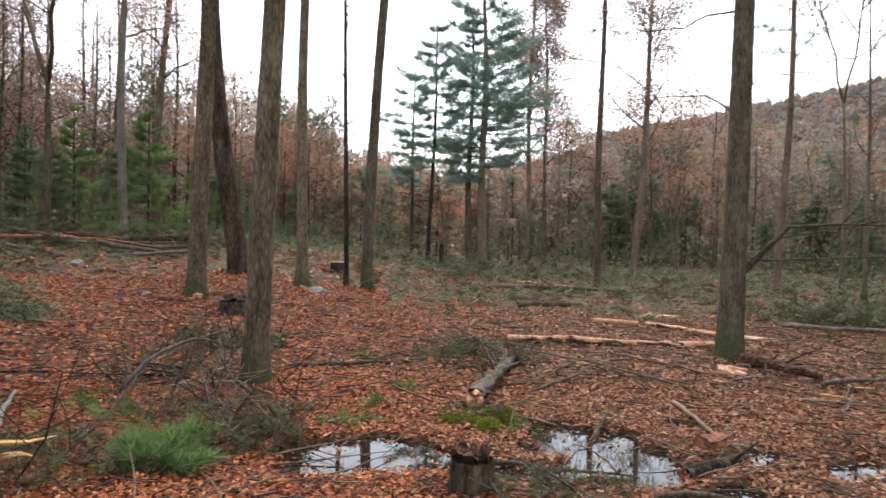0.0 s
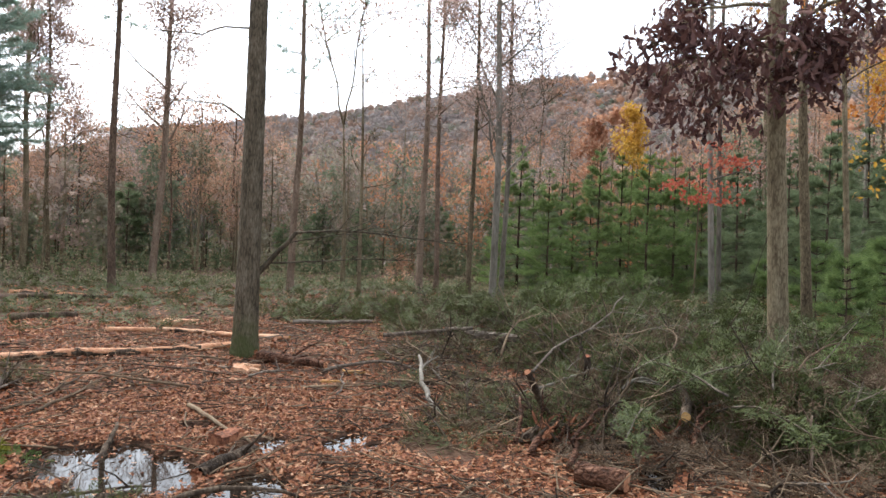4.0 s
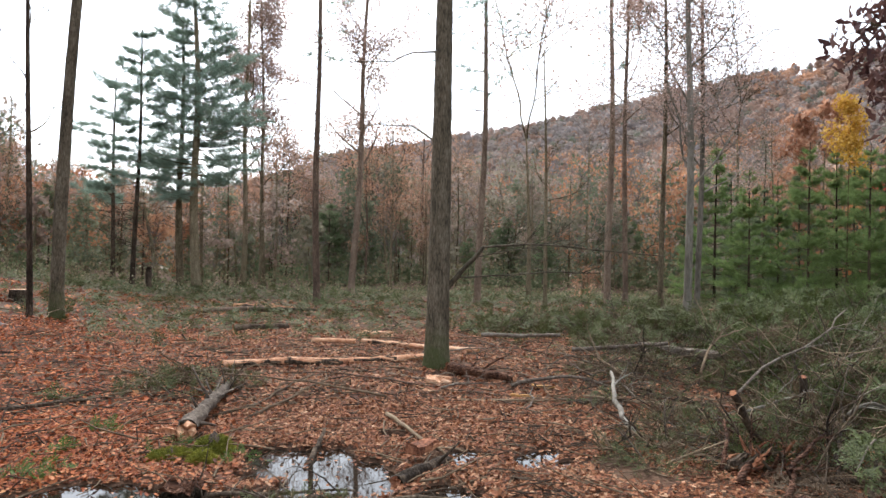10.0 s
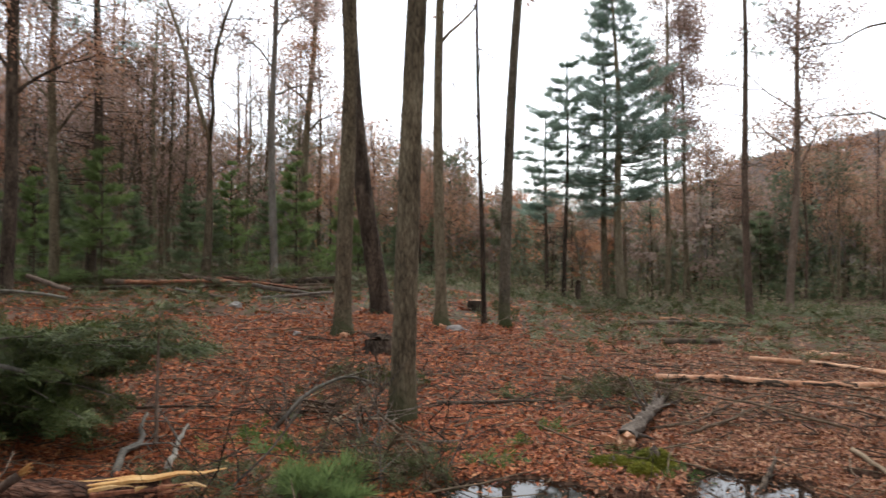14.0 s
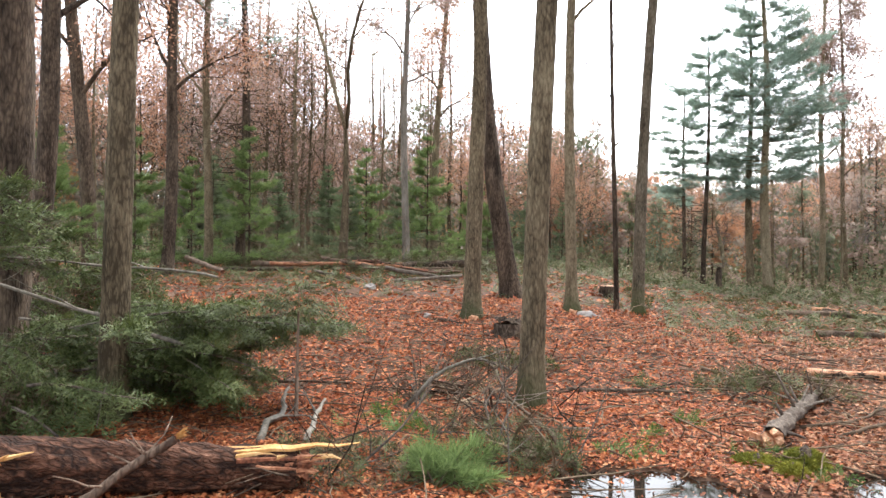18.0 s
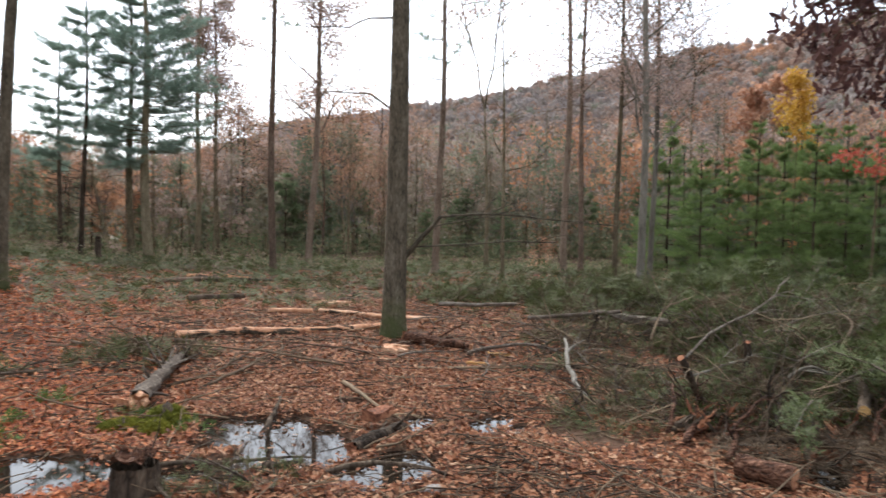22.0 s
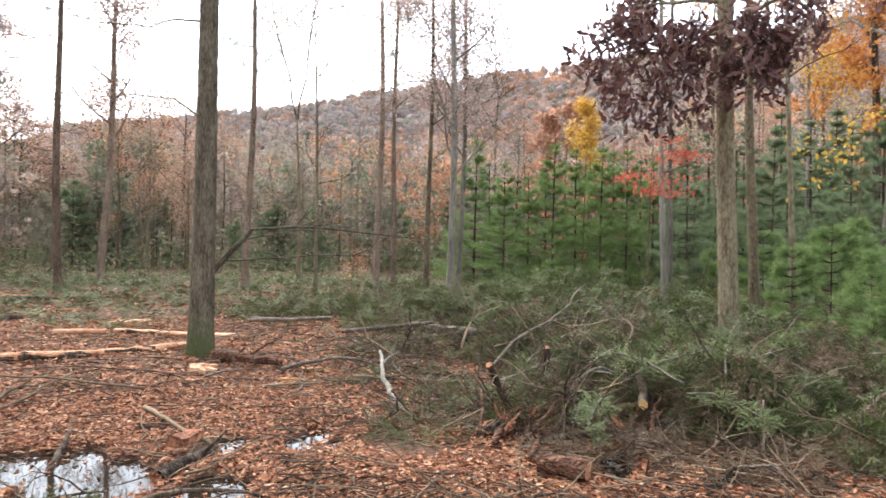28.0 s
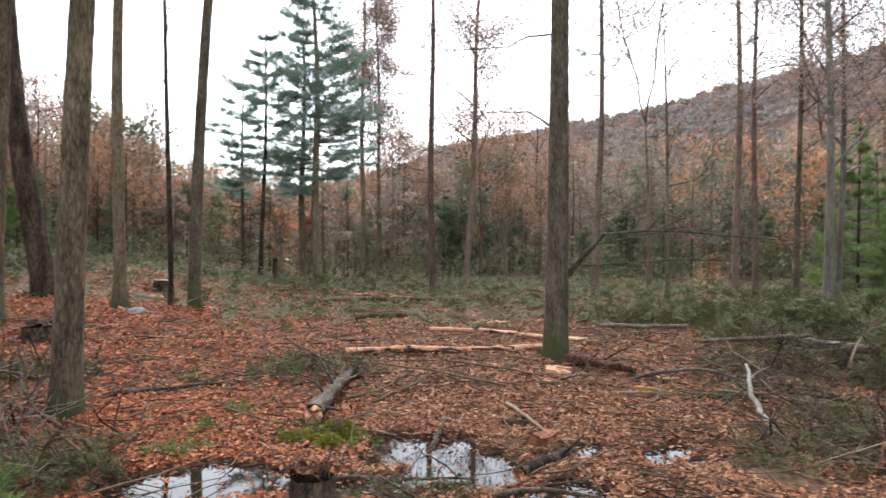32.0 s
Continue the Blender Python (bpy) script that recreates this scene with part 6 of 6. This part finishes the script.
brush_heap(-2.6, 4.6, (0.7, 0.5), 0.12, "olive boughs by the felled trunk's end", 232, 60, 10, 0.28, SLASH)
brush_heap(-8.5, 21.5, (3.2, 1.4), 0.5, "long pile of slash along the bank", 233, 200, 44, 0.5, SLASH, 0.4, 3.0, 0.15)
brush_heap(-12.8, 21.0, (3.5, 1.4), 0.7, "pile of reddish logs and slash along the bank", 234, 120, 50, 0.5, SLASH, 0.5, 3.4, 0.15)


def hemlock_branch(p, d, length, label, seed, needle=SHADE_HEMLOCK, r=0.014, sag=-0.05, sprays=30, size=0.22):
    """A hemlock branch: a curved stem with side shoots, each shoot bearing flat sprays."""
    rng = np.random.default_rng(seed)
    t = thing("hemlock_branch", (p[0], p[1], land1(p[0], p[1])), label, "branch", "hemlock branches")
    sprays = int(sprays * 1.7)
    pts, _ = bend((0, 0, p[2]), d, length, 7, rng, 0.07, sag)
    m = Mesh()
    tube(m, pts, np.linspace(r, 0.004, len(pts)), 6, rough=0.1, rng=rng)
    stem = part("stem", m, BARK_LOG, t)
    f = rng.uniform(0.12, 1.0, sprays) * (len(pts) - 1)
    i = np.clip(f.astype(int), 0, len(pts) - 2)
    o = pts[i] + (pts[i + 1] - pts[i]) * (f - i)[:, None]
    ax = unit(pts[-1] - pts[0])
    side = unit(np.cross(ax, (0, 0, 1)))
    sg = np.where(rng.random(sprays) < 0.5, -1, 1)
    dd = ax[None] * rng.uniform(0.3, 1, sprays)[:, None] + side[None] * (sg * rng.uniform(0.3, 1.1, sprays))[:, None]
    dd[:, 2] += rng.normal(size=sprays) * 0.16 - 0.12
    up = np.tile((0, 0, 1.0), (sprays, 1)) + rng.normal(size=(sprays, 3)) * 0.22
    for half in (-1, 1):
        e = Mesh()
        for k in range(4):
            q = (sg == half) & (np.arange(sprays) % 4 == k)
            scatter(e, *FINE_SPRAYS[k], o[q], frames_of(dd[q], rng, up[q]), size * rng.uniform(0.5, 1.25, q.sum()))
        part("spray", e, needle, stem)


def hemlock_thicket():
    rng = np.random.default_rng(700)
    for i in range(64):
        x, y = rng.uniform(-6.8, -4.6), rng.uniform(4.2, 6.4)
        if math.hypot(x, y) < 7.4 and -6.3 < x < -4.9 and (i % 2 or -51 < math.degrees(math.atan2(x, y)) < -45.5):
            continue
        hemlock_branch((x, y, rng.uniform(0.25, 1.0)), (rng.uniform(0.5, 1.1), rng.uniform(-0.75, 0.45), rng.uniform(0.0, 0.35)), rng.uniform(0.8, 1.5), "cut hemlock branch with flat grey-green sprays", 710 + i, sprays=34)
    for i in range(7):
        hemlock_branch((-6.2 + rng.uniform(-0.3, 0.4), 4.1 + rng.uniform(-0.3, 0.5), rng.uniform(1.5, 2.2)), (rng.uniform(0.6, 1), rng.uniform(-0.2, 0.3), 0.1), rng.uniform(0.7, 1.1), "low living hemlock branch beside a thick trunk", 760 + i, sprays=30)
    for i in range(8):
        hemlock_branch((-5.0 + rng.uniform(-0.3, 0.3), 5.7 + rng.uniform(-0.3, 0.5), rng.uniform(0.7, 1.05)), (1, rng.uniform(-0.1, 0.5), rng.uniform(0.0, 0.2)), rng.uniform(1.0, 1.7), "long hemlock branch reaching over the leaves", 780 + i, sprays=36, sag=-0.03)
    # standing out of the great heap
    for i in range(46):
        az, r = radians(rng.uniform(51, 76)), rng.uniform(6.2, 12)
        x, y = r * math.sin(az), r * math.cos(az)
        a = rng.uniform(0, 6.3)
        hemlock_branch((x, y, rng.uniform(0.2, 0.6)), (math.cos(a), math.sin(a), rng.uniform(0.1, 0.9)), rng.uniform(0.6, 1.3), "cut hemlock branch on the brush heap", 800 + i, HEMLOCK, sprays=24, sag=-0.06, r=0.012)


hemlock_thicket()


def bank_logs():
    for p, q, r, b, lab, s in (((-14.6, 19.4), (-10.6, 21.5), 0.09, BARK_RED, "long reddish log piled on the bank", 1), ((-13.6, 19.0), (-11.0, 21.0), 0.06, WOOD_RED, "peeled reddish pole piled on the bank", 2), ((-12.6, 20.4), (-9.9, 20.6), 0.07, BARK_RED, "reddish log across the bank", 3),
                               ((-14.8, 18.2), (-12.4, 18.6), 0.07, BARK_DARK, "dark log on the bank", 4), ((-9.6, 20.6), (-7.4, 21.4), 0.13, BARK_DARK, "dark log under the young pines", 5), ((-9.4, 19.0), (-7.0, 18.6), 0.06, BARK_LOG, "grey pole on the bank", 6),
                               ((-15.2, 17.0), (-13.2, 16.2), 0.07, BARK_RED, "reddish pole at the foot of the bank", 7), ((-8.4, 17.4), (-6.6, 18.0), 0.05, BARK_LOG, "thin grey pole on the bank", 8), ((-11.4, 18.2), (-9.4, 17.4), 0.05, BARK_LOG, "thin pole among slash on the bank", 9)):
        log(p, q, r, r * 0.8, b, lab, 950 + s, z0=land1(*p) + r + 0.12 * (s % 4), z1=land1(*q) + r + 0.1 * (s % 3), wood=WOOD_RED)


bank_logs()


def pole_pile():
    rng = np.random.default_rng(970)
    for i in range(16):
        x, y, a, L = rng.uniform(-12.6, -9.2), rng.uniform(19.6, 21.2), rng.uniform(-0.25, 0.45), rng.uniform(1.4, 3.2)
        p, q = (x, y), (x + L * math.cos(a), y + L * math.sin(a))
        r = rng.uniform(0.025, 0.05)
        log(p, q, r, r * 0.7, (BARK_RED, WOOD_RED, BARK_BROWN)[i % 3], ("reddish pole piled on the bank", "peeled red-brown pole piled on the bank", "dark brown pole piled on the bank")[i % 3], 971 + i, z0=land1(*p) + rng.uniform(0.04, 0.4), z1=land1(*q) + rng.uniform(0.04, 0.3), wood=WOOD_RED, sides=8, group="poles piled on the bank")


pole_pile()


def slash_cover():
    """Loose cut sprays strewn over the back of the clearing."""
    rng = np.random.default_rng(300)
    for mat_, n, ph, lab in ((HEMLOCK, 5600, 0, "grey-green cut sprays strewn over the clearing"), (SLASH, 6500, 30, "olive wilting sprays strewn over the clearing")):
        m = Mesh()
        az, r = np.radians(rng.uniform(-58, 80, n * 3)), 10 + 26 * rng.random(n * 3) ** 0.75
        x, y = r * np.sin(az), r * np.cos(az)
        dens = vnoise(x * 0.3 + ph, y * 0.3) * 0.7 + vnoise(x * 1.1, y * 1.1 + ph) * 0.3
        a = np.degrees(az)
        want = smooth01((r - 12.5) / 8) + 0.8 * smooth01((a - 33) / 10)
        want = want * np.where(a < -8, 0.75 * smooth01((r - 12) / 4), 1)
        keep = np.flatnonzero(dens + 0.45 * want > 0.72)[:n]
        x, y = x[keep], y[keep]
        k = len(x)
        pos = np.stack([x, y, land(x, y) + 0.03 + 0.22 * rng.random(k) ** 2], -1)
        d = rng.normal(size=(k, 3))
        d[:, 2] = rng.normal(size=k) * 0.35
        up = np.tile((0, 0, 1.0), (k, 1)) + rng.normal(size=(k, 3)) * 0.35
        j = rng.integers(0, 4, k)
        for i in range(4):
            q = j == i
            scatter(m, *SPRAYS[i], pos[q], frames_of(d[q], rng, up[q]), rng.uniform(0.22, 0.5, q.sum()))
        tagged(part("cut_sprays", m, mat_), lab, "slash", kind="stuff")


slash_cover()


def twigs():
    rng = np.random.default_rng(310)
    m = Mesh()
    for i in range(2600):
        az, r = radians(rng.uniform(-56, 80)), 3.2 + 22 * rng.random() ** 1.2
        x, y = r * math.sin(az), r * math.cos(az)
        z = land1(x, y)
        if z < WATER_Z - 0.02:
            continue
        a = rng.uniform(0, 6.3)
        p, _ = bend((x, y, z + 0.02), (math.cos(a), math.sin(a), rng.uniform(-0.02, 0.12)), rng.uniform(0.15, 0.9), 4, rng, 0.12, -0.01)
        tube(m, p, np.linspace(rng.uniform(0.003, 0.009) * (1 + r / 18), 0.003, 5), 4, caps=False)
    tagged(part("loose_twigs", m, TWIG), "thin dry twigs strewn over the leaves", "twigs", kind="stuff")


twigs()


def leaf_cover():
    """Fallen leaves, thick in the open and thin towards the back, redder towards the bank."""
    rng = np.random.default_rng(320)
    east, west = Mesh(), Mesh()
    for n, r0, r1, size in ((165000, 2.8, 8.0, 0.038), (120000, 8.0, 16.0, 0.056), (24000, 16.0, 27.0, 0.11)):
        az, r = np.radians(rng.uniform(-60, 82, n)), np.sqrt(rng.uniform(r0 ** 2, r1 ** 2, n))
        x, y = r * np.sin(az), r * np.cos(az)
        z = land(x, y)
        dens = vnoise(x * 0.9 + 3, y * 0.9) * 0.5 + vnoise(x * 2.6, y * 2.6) * 0.5
        mud = smooth01(1.3 - np.hypot((x - 4.2) / 1.1, (y - 4.0) / 1.3)) + 0.8 * smooth01(1.25 - np.hypot((x - 1.9) / 0.9, (y - 4.9) / 0.8))
        float_on = rng.random(n) < 0.04
        z = np.where(float_on & in_puddle(x, y), np.maximum(z, WATER_Z - 0.004), z)
        keep = ((z > WATER_Z + 0.004) | float_on | ~in_puddle(x, y)) & (dens + 0.25 * rng.random(n) > 0.2 + 0.36 * mud)
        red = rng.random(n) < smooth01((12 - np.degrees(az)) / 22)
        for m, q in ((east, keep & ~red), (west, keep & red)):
            k = int(q.sum())
            d = rng.normal(size=(k, 3))
            d[:, 2] *= 0.3
            up = np.tile((0, 0, 1.0), (k, 1)) + rng.normal(size=(k, 3)) * 0.28
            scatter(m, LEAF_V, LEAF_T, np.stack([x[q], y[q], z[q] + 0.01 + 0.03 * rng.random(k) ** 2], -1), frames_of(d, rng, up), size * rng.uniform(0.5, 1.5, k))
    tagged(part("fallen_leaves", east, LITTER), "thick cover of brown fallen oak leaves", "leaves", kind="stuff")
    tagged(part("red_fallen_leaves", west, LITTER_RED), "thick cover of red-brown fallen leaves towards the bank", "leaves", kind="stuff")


leaf_cover()


def debris():
    """Slivers of bark, needles and dead twigs between the leaves."""
    rng = np.random.default_rng(330)
    sliver = np.array([(-0.03, -0.5, 0), (0.03, -0.5, 0), (0.02, 0.5, 0.02), (-0.02, 0.5, 0.02), (0, -0.5, 0.05), (0, 0.5, 0.06)])
    faces = np.array([(0, 1, 2), (0, 2, 3), (1, 4, 5), (1, 5, 2), (4, 0, 3), (4, 3, 5)])
    n = 7000
    az, r = np.radians(np.where(np.arange(n) < 2600, rng.uniform(28, 78, n), rng.uniform(-58, 80, n))), 2.9 + np.where(np.arange(n) < 2600, 3.8, 11) * rng.random(n)
    x, y = r * np.sin(az), r * np.cos(az)
    q = ~in_puddle(x, y) & (vnoise(x * 1.3 + 8, y * 1.3) > 0.32)
    x, y, r = x[q], y[q], r[q]
    d = rng.normal(size=(len(x), 3))
    d[:, 2] *= 0.12
    m = Mesh()
    scatter(m, sliver, faces, np.stack([x, y, land(x, y) + 0.03 + 0.02 * rng.random(len(x))], -1), frames_of(d, rng, np.tile((0, 0, 1.0), (len(x), 1))), rng.uniform(0.04, 0.2, len(x)) * (0.8 + r / 12))
    tagged(part("forest_debris", m, DEBRIS), "dark slivers of bark and dead twigs among the leaves", "debris", kind="stuff")


debris()
